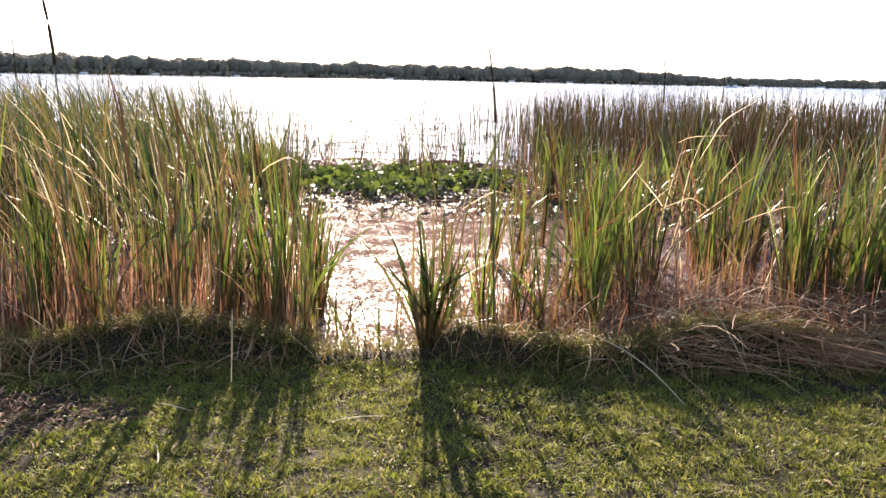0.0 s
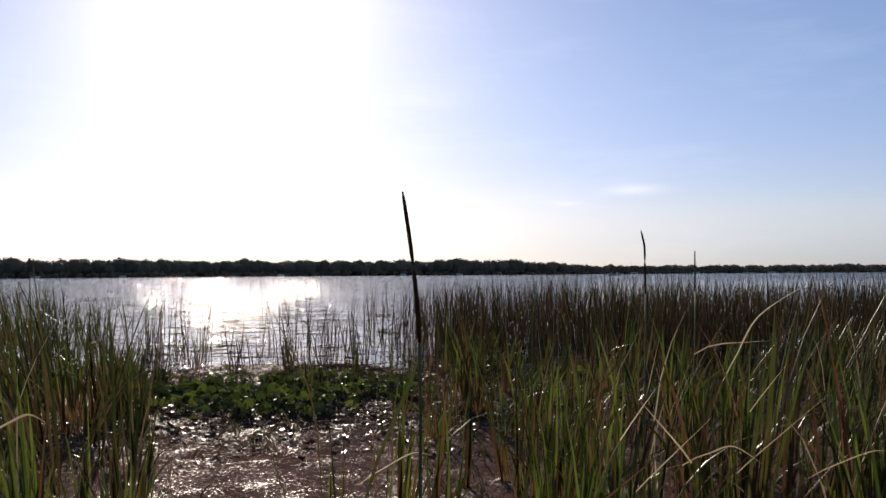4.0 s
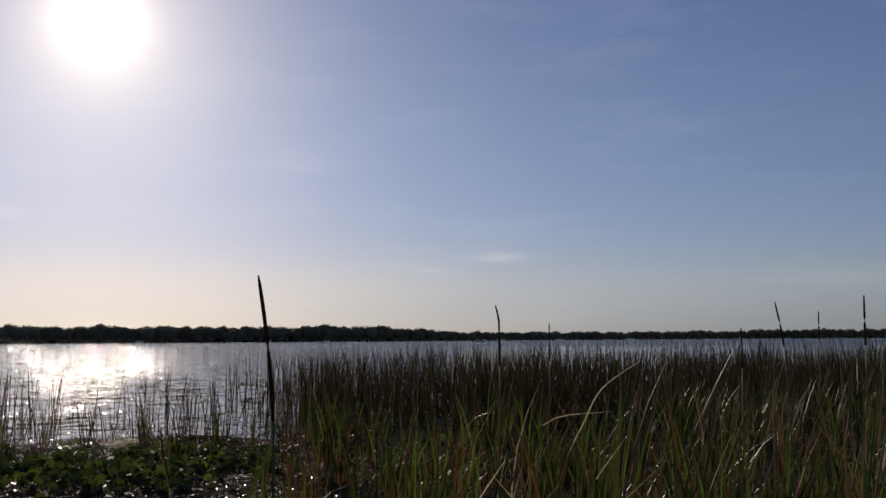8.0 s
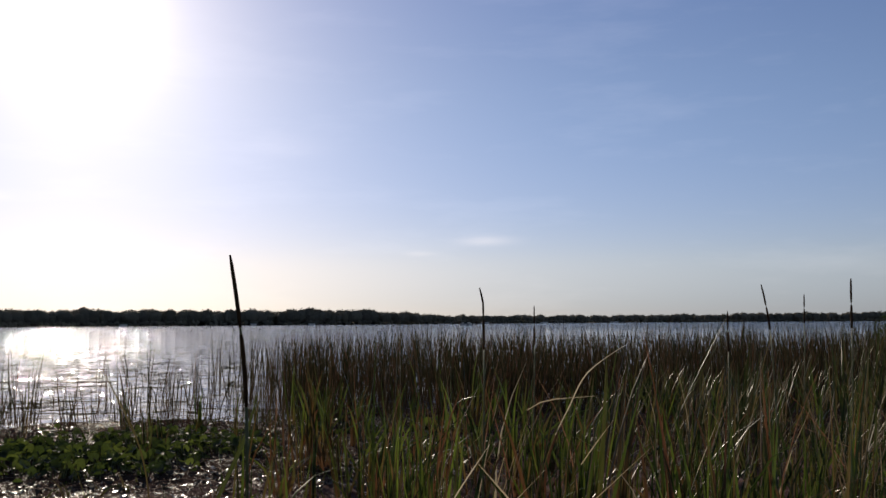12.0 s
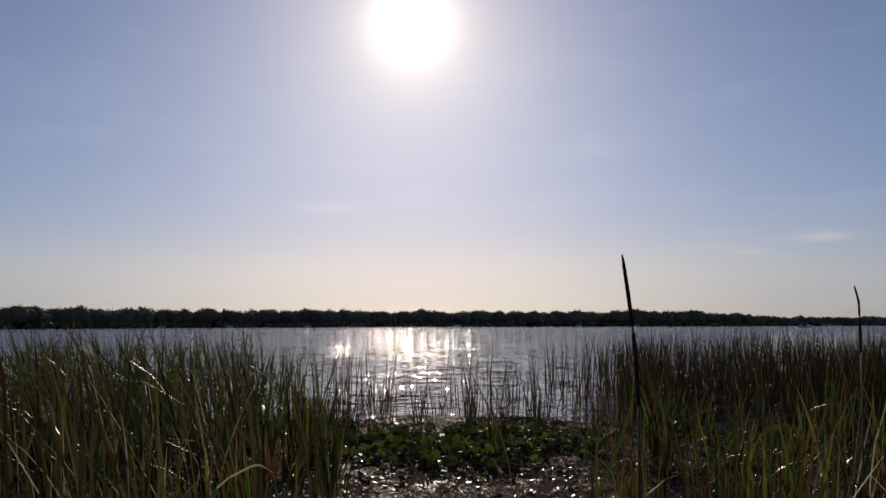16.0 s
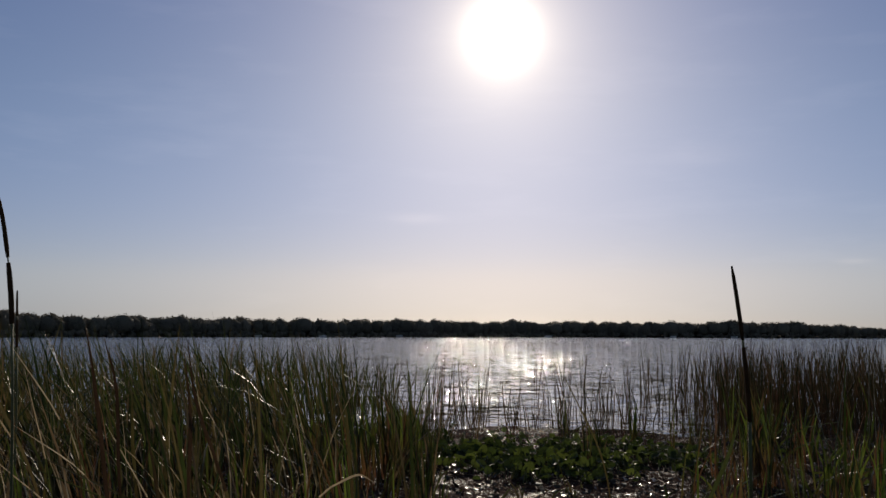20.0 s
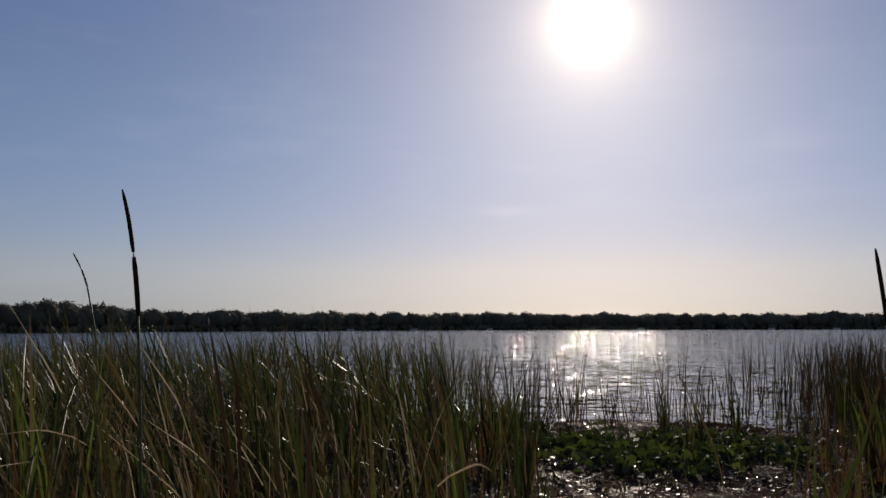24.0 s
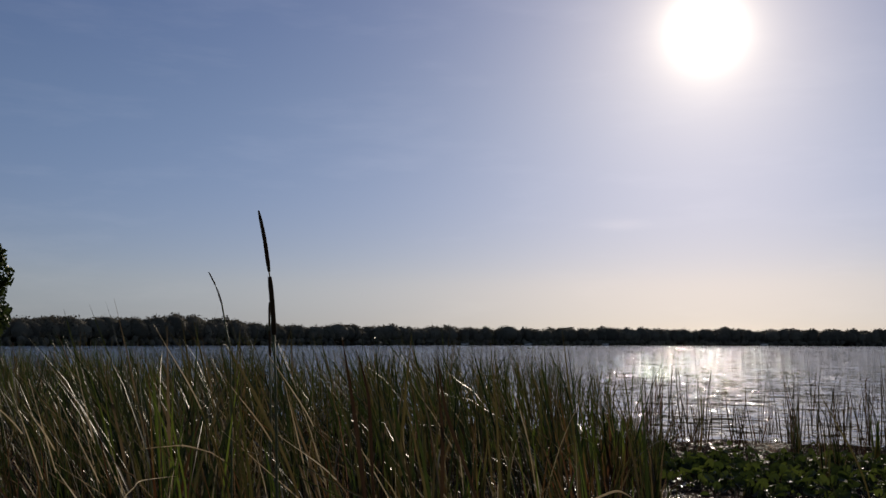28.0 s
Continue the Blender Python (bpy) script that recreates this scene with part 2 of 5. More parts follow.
def mat_material():
    """Rotting stalks with shallow puddles: dull brown crumbs and wet, shining patches."""
    m = material("rotting_plant_mat", (0.155, 0.104, 0.098), 0.85, scale=3.0, fine=60, bump=0, spec=0.1, tint=(0.065, 0.032, 0.025))
    nt = m.node_tree
    N, L = nt.nodes.new, nt.links.new
    p = nt.nodes["Principled BSDF"]
    tc = N("ShaderNodeTexCoord")
    nz = N("ShaderNodeTexNoise")
    nz.inputs["Scale"].default_value, nz.inputs["Detail"].default_value, nz.inputs["Roughness"].default_value = 36.0, 8, 0.75
    L(tc.outputs["Object"], nz.inputs["Vector"])
    wet = N("ShaderNodeMapRange")
    wet.inputs["From Min"].default_value, wet.inputs["From Max"].default_value = 0.715, 0.81
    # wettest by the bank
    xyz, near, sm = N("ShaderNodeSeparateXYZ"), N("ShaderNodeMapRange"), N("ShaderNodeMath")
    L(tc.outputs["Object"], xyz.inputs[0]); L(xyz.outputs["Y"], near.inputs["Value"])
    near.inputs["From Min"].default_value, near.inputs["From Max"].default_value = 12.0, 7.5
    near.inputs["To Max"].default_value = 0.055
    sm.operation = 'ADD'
    pool, add = N("ShaderNodeTexNoise"), N("ShaderNodeMath")
    pool.inputs["Scale"].default_value, pool.inputs["Detail"].default_value = 2.6, 5
    add.operation, add.inputs[1].default_value = 'MULTIPLY_ADD', 0.3
    L(tc.outputs["Object"], pool.inputs["Vector"]); L(pool.outputs["Fac"], add.inputs[0]); L(nz.outputs["Fac"], add.inputs[2])
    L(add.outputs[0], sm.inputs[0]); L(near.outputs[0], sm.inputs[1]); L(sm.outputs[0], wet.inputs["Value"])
    # dark mud towards the lilies, with the leaves' shade painted in
    back = N("ShaderNodeMapRange")
    L(xyz.outputs["Y"], back.inputs["Value"])
    back.inputs["From Min"].default_value, back.inputs["From Max"].default_value = 12.6, 14.4
    mix = N("ShaderNodeMix"); mix.data_type = 'RGBA'
    mix.inputs["B"].default_value = (0.020, 0.014, 0.011, 1)
    link = p.inputs["Base Color"].links[0]
    dull = link.from_socket
    most = N("ShaderNodeMath"); most.operation = 'MULTIPLY'; most.inputs[1].default_value = 0.8
    L(back.outputs[0], most.inputs[0]); L(most.outputs[0], mix.inputs["Factor"])
    L(dull, mix.inputs["A"]); L(mix.outputs["Result"], p.inputs["Base Color"])
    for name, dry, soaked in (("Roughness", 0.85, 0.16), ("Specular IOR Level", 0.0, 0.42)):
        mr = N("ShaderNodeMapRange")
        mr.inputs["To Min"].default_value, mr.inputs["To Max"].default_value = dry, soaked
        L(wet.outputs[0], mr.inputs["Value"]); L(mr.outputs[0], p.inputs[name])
    L(ripple_normal(nt, tc.outputs["Object"], ((110.0, 1.2), (25.0, 0.8))), p.inputs["Normal"])
    return m


def water_material():
    m = bpy.data.materials.new("lake_water")
    m.use_nodes = True
    nt = m.node_tree
    N, L = nt.nodes.new, nt.links.new
    p = nt.nodes["Principled BSDF"]
    p.inputs["Base Color"].default_value = (0.025, 0.035, 0.045, 1)
    p.inputs["Roughness"].default_value, p.inputs["IOR"].default_value, p.inputs["Specular IOR Level"].default_value = 0.03, 1.33, 0.48
    tc = N("ShaderNodeTexCoord")
    mp = N("ShaderNodeMapping")
    mp.inputs["Scale"].default_value = (0.42, 1.0, 1.0)
    L(tc.outputs["Object"], mp.inputs[0])
    # calmer in the lee of the reeds
    xyz, lee = N("ShaderNodeSeparateXYZ"), N("ShaderNodeMapRange")
    L(tc.outputs["Object"], xyz.inputs[0]); L(xyz.outputs["Y"], lee.inputs["Value"])
    lee.inputs["From Min"].default_value, lee.inputs["From Max"].default_value = 20.0, 48.0
    lee.inputs["To Min"].default_value, lee.inputs["To Max"].default_value = 0.50, 1.0
    normal = ripple_normal(nt, mp.outputs[0], ((8.0, 0.75), (2.6, 0.80), (0.8, 0.48)), lee.outputs[0])
    L(normal, p.inputs["Normal"])
    return m


GREEN, LIME, DARK = (0.034, 0.054, 0.010), (0.105, 0.140, 0.020), (0.011, 0.018, 0.006)
RUST, TAN, OCHRE = (0.088, 0.038, 0.017), (0.18, 0.13, 0.075), (0.100, 0.068, 0.021)
M_REED = leaf_material("reed_leaf", [(0, DARK), (0.18, GREEN), (0.42, LIME), (0.6, GREEN), (0.74, OCHRE), (0.84, RUST), (0.92, DARK), (1, DARK)], (0.14, 0.060, 0.028), through=0.37, rough=0.32, reach=0.62, spec=0.22)
M_DRY = leaf_material("dry_reed_leaf", [(0, GREEN), (0.2, OCHRE), (0.45, RUST), (0.7, (0.15, 0.062, 0.026)), (0.9, TAN), (1, OCHRE)], (0.18, 0.066, 0.030), through=0.36, rough=0.55, reach=0.7)
# olive-brown reed, darkened so the stands' own shade sits in the colour
M_SHADED_MARSH = leaf_material("shaded_marsh_reed", [(0, DARK), (0.28, (0.034, 0.048, 0.012)), (0.5, (0.056, 0.066, 0.018)), (0.64, (0.072, 0.062, 0.020)), (0.84, (0.098, 0.076, 0.028)), (0.94, (0.15, 0.10, 0.055)), (1, DARK)], (0.08, 0.036, 0.018), through=0.33, rough=0.36, reach=0.5, spec=0.12)
M_RUSH = leaf_material("rush_leaf", [(0, (0.020, 0.021, 0.010)), (0.4, (0.036, 0.033, 0.014)), (0.65, (0.068, 0.046, 0.023)), (0.85, (0.088, 0.044, 0.024)), (1, (0.028, 0.027, 0.012))], (0.052, 0.026, 0.017), through=0.20, rough=0.8, spec=0.06)
M_SEDGE = leaf_material("sedge_leaf", [(0, (0.022, 0.030, 0.010)), (0.35, (0.045, 0.060, 0.016)), (0.7, (0.070, 0.072, 0.026)), (0.9, (0.10, 0.075, 0.035)), (1, (0.030, 0.036, 0.012))], (0.06, 0.034, 0.018), through=0.3, rough=0.45, spec=0.10)
M_DEAD = leaf_material("dead_reed", [(0, (0.105, 0.042, 0.024)), (0.4, (0.150, 0.064, 0.036)), (0.7, (0.21, 0.105, 0.058)), (0.9, (0.32, 0.21, 0.125)), (1, (0.09, 0.046, 0.028))], through=0.34, rough=0.7)
M_STRAW = leaf_material("pale_straw", [(0, (0.40, 0.32, 0.20)), (0.5, (0.33, 0.25, 0.15)), (1, (0.46, 0.39, 0.27))], through=0.4, rough=0.45, spec=0.2)
# lighter copy of the dead reed, with sunlight on the bank painted in
M_LIT_STRAW = leaf_material("sunlit_dead_straw", [(0, (0.20, 0.085, 0.045)), (0.4, (0.27, 0.135, 0.072)), (0.75, (0.36, 0.22, 0.13)), (1, (0.44, 0.33, 0.21))], through=0.4, rough=0.6)
# pale tip blending down to a dark green foot
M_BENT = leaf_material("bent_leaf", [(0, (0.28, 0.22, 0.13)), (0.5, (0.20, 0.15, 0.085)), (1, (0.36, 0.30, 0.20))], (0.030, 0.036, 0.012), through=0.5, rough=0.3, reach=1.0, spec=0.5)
M_BROWN = leaf_material("brown_leaf", [(0, (0.040, 0.022, 0.012)), (0.5, (0.060, 0.032, 0.016)), (1, (0.048, 0.030, 0.014))], through=0.2, rough=0.6, spec=0.1)
M_GRASS = leaf_material("lawn_grass", [(0, (0.048, 0.066, 0.011)), (0.35, (0.125, 0.148, 0.018)), (0.65, (0.172, 0.185, 0.028)), (0.85, (0.22, 0.18, 0.06)), (1, (0.06, 0.076, 0.013))], (0.07, 0.06, 0.018), through=0.5, rough=0.6)
M_TUSSOCK = leaf_material("bank_grass", [(0, (0.046, 0.062, 0.014)), (0.45, (0.105, 0.120, 0.026)), (0.7, (0.15, 0.105, 0.044)), (1, (0.27, 0.19, 0.095))], (0.06, 0.042, 0.024), through=0.5, spec=0.05)
M_PAD = leaf_material("lily_leaf", [(0, (0.016, 0.026, 0.007)), (0.5, (0.040, 0.060, 0.012)), (0.85, (0.080, 0.104, 0.019)), (1, (0.026, 0.040, 0.010))], through=0.4, rough=0.5)
# paler and greyer than real foliage: distance haze mixed into the colour
M_HAZED_TREE = leaf_material("hazed_far_foliage", [(0, (0.10, 0.09, 0.065)), (0.5, (0.15, 0.13, 0.095)), (0.85, (0.19, 0.165, 0.12)), (1, (0.11, 0.10, 0.07))], through=0.12, rough=0.9)
M_LEAF = leaf_material("bush_leaf", [(0, (0.02, 0.032, 0.011)), (0.5, (0.042, 0.062, 0.017)), (1, (0.07, 0.09, 0.025))], through=0.28, rough=0.45)
# bush leaf lightened: the sun on this bush is in its colour
M_SUNLIT_BUSH = leaf_material("sunlit_bush_leaf", [(0, (0.10, 0.12, 0.035)), (0.5, (0.16, 0.18, 0.06)), (1, (0.22, 0.23, 0.09))], through=0.5, rough=0.5)
M_GROUND = material("soil_and_turf", (0.030, 0.022, 0.013), 0.95, scale=2.3, fine=45, bump=0.9, dist=0.03, spec=0.1, tint=(0.018, 0.013, 0.009))
M_MUD = material("wet_mud", (0.030, 0.020, 0.014), 0.3, scale=5, fine=28, bump=0.6, dist=0.02, spec=0.3, tint=(0.015, 0.015, 0.012))
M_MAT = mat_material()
M_WATER = water_material()
M_SPIKE = material("cattail_spike", (0.075, 0.038, 0.018), 0.9, scale=30, fine=300, bump=0.6, dist=0.003, spec=0.1)
M_STEM = material("cattail_stem", (0.12, 0.12, 0.04), 0.6, scale=20, fine=120, bump=0.2, dist=0.002)
M_BARK = material("bark", (0.13, 0.10, 0.075), 0.9, scale=6, fine=40, bump=0.8, dist=0.02)
M_WHITE = material("white_siding", (0.75, 0.74, 0.70), 0.6, scale=0.5, fine=8, bump=0.1, spread=0.08)
M_DARK = material("dark_window", (0.03, 0.035, 0.04), 0.15, bump=0, spread=0.1)
M_HULL = material("boat_hull", (0.55, 0.56, 0.58), 0.35, bump=0, spread=0.08)


# ---- mesh helpers ----
def mesh_from(name, verts, faces, mat, uvs=None, smooth=False):
    me = bpy.data.meshes.new(name)
    verts = np.asarray(verts, np.float32).reshape(-1, 3)
    faces = np.asarray(faces, np.int32)
    k = faces.shape[1]
    me.vertices.add(len(verts))
    me.vertices.foreach_set("co", verts.ravel())
    me.loops.add(faces.size)
    me.loops.foreach_set("vertex_index", faces.ravel())
    me.polygons.add(len(faces))
    me.polygons.foreach_set("loop_start", np.arange(0, faces.size, k, dtype=np.int32))
    if uvs is not None:
        layer = me.uv_layers.new(name="UVMap")
        layer.data.foreach_set("uv", np.asarray(uvs, np.float32)[faces.ravel()].ravel())
    me.update(calc_edges=True)
    me.validate()
    if smooth:
        me.polygons.foreach_set("use_smooth", np.ones(len(faces), bool))
    me.materials.append(mat)
    return me


def part(name, me, parent, label=""):
    """Links a mesh as one part under a thing."""
    ob = new(name, me)
    ob.parent = parent
    if label:
        ob["label"] = label
    return ob


def from_bm(name, bm, mat, smooth=True):
    me = bpy.data.meshes.new(name)
    bm.to_mesh(me)
    bm.free()
    me.materials.append(mat)
    if smooth:
        me.polygons.foreach_set("use_smooth", np.ones(len(me.polygons), bool))
    return me


def blades(rng, base, height, width, lean, droop, segs=6, fold=0.25, heading=None):
    """Folded leaf blades: base (n,3), heights, widths, lean and droop as shares of the height. Returns verts, quads, uvs."""
    n = len(base)
    s = np.linspace(0, 1, segs + 1)[None, :]
    head = rng.uniform(0, 2 * np.pi, n) if heading is None else heading
    hx, hy = np.cos(head)[:, None], np.sin(head)[:, None]
    out = height[:, None] * (lean[:, None] * s + droop[:, None] * s ** 3)
    up = height[:, None] * (s - 0.45 * np.abs(droop[:, None]) * s ** 3.5)
    side = rng.normal(0, 0.03, n)[:, None] * height[:, None] * np.sin(s * 3.0)
    px = base[:, 0:1] + hx * out - hy * side
    py = base[:, 1:2] + hy * out + hx * side
    pz = base[:, 2:3] + up
    w = 0.5 * width[:, None] * np.minimum(1, ((1 - s) / 0.4)) ** 0.8 * (0.7 + 0.3 * np.minimum(1, s / 0.2)) + 0.0006
    turn = rng.uniform(0, np.pi, n)[:, None] + rng.normal(0, 0.5, n)[:, None] * s
    wx, wy = np.cos(turn) * w, np.sin(turn) * w
    fx, fy = -np.sin(turn) * w * fold, np.cos(turn) * w * fold
    left = np.stack([px - wx, py - wy, pz], -1)
    mid = np.stack([px + fx, py + fy, pz], -1)
    right = np.stack([px + wx, py + wy, pz], -1)
    verts = np.stack([left, mid, right], 2).reshape(-1, 3)
    uv = np.zeros((n, segs + 1, 3, 2))
    uv[..., 1] = s[:, :, None]
    uv[..., 0] = (0, 0.5, 1)
    row = np.arange(segs)[:, None] * 3 + np.arange(2)[None]
    quad = np.stack([row, row + 1, row + 4, row + 3], -1).reshape(-1, 4)
    faces = (np.arange(n)[:, None, None] * 3 * (segs + 1) + quad[None]).reshape(-1, 4)
    return verts, faces, uv.reshape(-1, 2)


def flat_blades(rng, base, height, width, lean, segs=2):
    """Thin grass blades, one quad wide."""
    n = len(base)
    s = np.linspace(0, 1, segs + 1)[None, :]
    head = rng.uniform(0, 2 * np.pi, n)[:, None]
    out = height[:, None] * lean[:, None] * s ** 1.7
    px, py = base[:, 0:1] + np.cos(head) * out, base[:, 1:2] + np.sin(head) * out
    pz = base[:, 2:3] + height[:, None] * s * (1 - 0.25 * lean[:, None] * s)
    w = 0.5 * width[:, None] * (1 - s ** 2) + 0.0004
    turn = rng.uniform(0, np.pi, n)[:, None]
    a = np.stack([px - np.cos(turn) * w, py - np.sin(turn) * w, pz], -1)
    b = np.stack([px + np.cos(turn) * w, py + np.sin(turn) * w, pz], -1)
    verts = np.stack([a, b], 2).reshape(-1, 3)
    uv = np.zeros((n, segs + 1, 2, 2))
    uv[..., 1] = s[:, :, None]
    row = np.arange(segs)[:, None] * 2
    quad = np.concatenate([row, row + 1, row + 3, row + 2], -1)
    faces = (np.arange(n)[:, None, None] * 2 * (segs + 1) + quad[None]).reshape(-1, 4)
    return verts, faces, uv.reshape(-1, 2)


def straws(rng, a, b, width, sag=0.0, segs=5):
    """Lying stalks and strips from points a to b, three-sided, arched by sag."""
    n = len(a)
    s = np.linspace(0, 1, segs + 1)[None, :, None]
    p = a[:, None] * (1 - s) + b[:, None] * s
    p[..., 2] += (np.asarray(sag).reshape(-1, 1) * np.sin(s[..., 0] * np.pi)) * np.ones((n, 1))
    d = b - a
    side = np.stack([-d[:, 1], d[:, 0], 0 * d[:, 0]], -1)
    side /= np.linalg.norm(side, axis=1, keepdims=True) + 1e-6
    p += (rng.normal(0, 0.06, n) * np.linalg.norm(d, axis=1))[:, None, None] * side[:, None] * np.sin(s * 2.6)
    w = (0.5 * width)[:, None, None] * (0.35 + 0.65 * np.sin((0.12 + 0.8 * s) * np.pi))
    up = np.array([0, 0, 1.0])
    ring = np.stack([p - side[:, None] * w, p + up * w * 0.7, p + side[:, None] * w], 2)
    verts = ring.reshape(-1, 3)
    uv = np.zeros((n, segs + 1, 3, 2))
    uv[..., 1] = s
    row = np.arange(segs)[:, None] * 3 + np.arange(2)[None]
    quad = np.stack([row, row + 1, row + 4, row + 3], -1).reshape(-1, 4)
    faces = (np.arange(n)[:, None, None] * 3 * (segs + 1) + quad[None]).reshape(-1, 4)
    return verts, faces, uv.reshape(-1, 2)


def tube(points, radii, sides=8, cap=True):
    """A bmesh tube along points."""
    bm = bmesh.new()
    pts = [Vector(p) for p in points]
    rings = []
    for i, p in enumerate(pts):
        d = (pts[min(i + 1, len(pts) - 1)] - pts[max(i - 1, 0)]).normalized()
        x = d.orthogonal().normalized()
        if i:
            x = (last - d * last.dot(d)).normalized()
        last, y = x, d.cross(x)
        rings.append([bm.verts.new(p + radii[i] * (x * math.cos(k * 2 * math.pi / sides) + y * math.sin(k * 2 * math.pi / sides))) for k in range(sides)])
    for a, b in zip(rings, rings[1:]):
        for k in range(sides):
            bm.faces.new((a[k], a[(k + 1) % sides], b[(k + 1) % sides], b[k]))
    if cap:
        bm.faces.new(list(reversed(rings[0])))
        bm.faces.new(rings[-1])
    return bm


def box(bm, x0, y0, z0, x1, y1, z1):
    v = [bm.verts.new((x, y, z)) for z in (z0, z1) for y in (y0, y1) for x in (x0, x1)]
    for f in ((0, 2, 3, 1), (4, 5, 7, 6), (0, 1, 5, 4), (2, 6, 7, 3), (0, 4, 6, 2), (1, 3, 7, 5)):
        bm.faces.new([v[i] for i in f])


# ---- the lie of the land ----
WATER = -0.15
SHORE_AZ = [-180, -60, -44, -38, -30, -23, -10, 0, 15, 30, 46, 60, 180]
SHORE_R = [310, 310, 330, 350, 400, 440, 520, 575, 620, 810, 1060, 1060, 1060]


def shore(az):
    return np.interp(az, SHORE_AZ, SHORE_R)


def bank_line(x):
    x = np.asarray(x, float)
    out = np.abs(x - 1.7)
    return 6.5 + 0.10 * np.sin(x * 1.7 + 0.6) + 0.06 * np.sin(x * 4.1) + np.clip(out - 6.5, 0, 17) * 1.15 + np.maximum(0, out - 23.5) * 0.5


def step01(v):
    v = np.clip(v, 0, 1)
    return v * v * (3 - 2 * v)


def land(x, y):
    """Height of the ground."""
    x, y = np.asarray(x, float), np.asarray(y, float)
    d = y - bank_line(x)
    r, az = np.hypot(x - 1.6, y - 3.6), np.degrees(np.arctan2(x - 1.6, y - 3.6))
    lawn = 0.025 * np.sin(x * 1.9 + y * 0.7) * np.sin(y * 2.3 + 0.4) - 0.015
    lawn = lawn + 0.010 * np.sin(x * 13 + 2 * np.sin(y * 7)) * np.sin(y * 15 + 1.5 * np.sin(x * 9)) * (np.abs(y - 3) < 8) * (np.abs(x - 1.6) < 14)
    bed = -0.30 - 1.2 * step01((d - 8) / 60)
    gap = 1 - 0.75 * step01((x - 0.95) / 0.2) * step01((1.95 - x) / 0.2)
    lawn = lawn + 0.19 * gap * (0.75 + 0.25 * np.sin(x * 3.7 + 1)) * np.exp(-((d + 0.06) / np.where(d < -0.06, 0.14 + 0.04 * np.sin(x * 5.3), 0.17)) ** 2)
    z = lawn + (bed - lawn) * step01((d + 0.05) / 0.6)
    rise = step01((r - shore(az) + 2) / 14)
    far = 1.6 * step01((r - shore(az) + 6) / 12) + 5 * step01((r - shore(az)) / 400)
    return np.where((d > 2) & (np.abs(az) < 100), z * (1 - rise) + far * rise, z)


def make_ground():
    rs = np.concatenate([[0.0], np.linspace(0.5, 2, 6), np.linspace(2.15, 4.6, 42), np.linspace(4.8, 14, 32), np.geomspace(15, 300, 28), np.linspace(320, 1600, 100), np.geomspace(1700, 4500, 8)])
    az = np.radians(np.linspace(0, 360, 241)[:-1])
    R, A = np.meshgrid(rs[1:], az, indexing="ij")
    X, Y = 1.6 + R * np.sin(A), 3.6 + R * np.cos(A)
    v = np.concatenate([[[1.6, 3.6, float(land(1.6, 3.6))]], np.stack([X, Y, land(X, Y)], -1).reshape(-1, 3)])
    n, k = len(az), len(rs) - 1
    i, j = np.meshgrid(np.arange(k - 1), np.arange(n), indexing="ij")
    f = np.stack([1 + i * n + j, 1 + (i + 1) * n + j, 1 + (i + 1) * n + (j + 1) % n, 1 + i * n + (j + 1) % n], -1).reshape(-1, 4)[:, ::-1]
    me = mesh_from("ground", v, f, M_GROUND, smooth=True)
    bm = bmesh.new()
    bm.from_mesh(me)
    bm.verts.ensure_lookup_table()
    for q in range(n):
        bm.faces.new((bm.verts[0], bm.verts[1 + (q + 1) % n], bm.verts[1 + q]))
    bm.to_mesh(me)
    bm.free()
    tagged(new("ground", me), "short uneven lawn and soil sloping into a lake", "ground", kind="structure")


make_ground()


def make_water():
    xs, ys = np.linspace(-3500, 3500, 15), np.concatenate([[6.2], np.geomspace(30, 3000, 12)])
    X, Y = np.meshgrid(xs, ys, indexing="ij")
    v = np.stack([X, Y, np.full_like(X, WATER)], -1).reshape(-1, 3)
    m = len(ys)
    i, j = np.meshgrid(np.arange(len(xs) - 1), np.arange(m - 1), indexing="ij")
    f = np.stack([i * m + j, (i + 1) * m + j, (i + 1) * m + j + 1, i * m + j + 1], -1).reshape(-1, 4)
    tagged(new("water", mesh_from("water", v, f, M_WATER)), "rippled lake water glittering under the low sun", "water", kind="structure")


make_water()


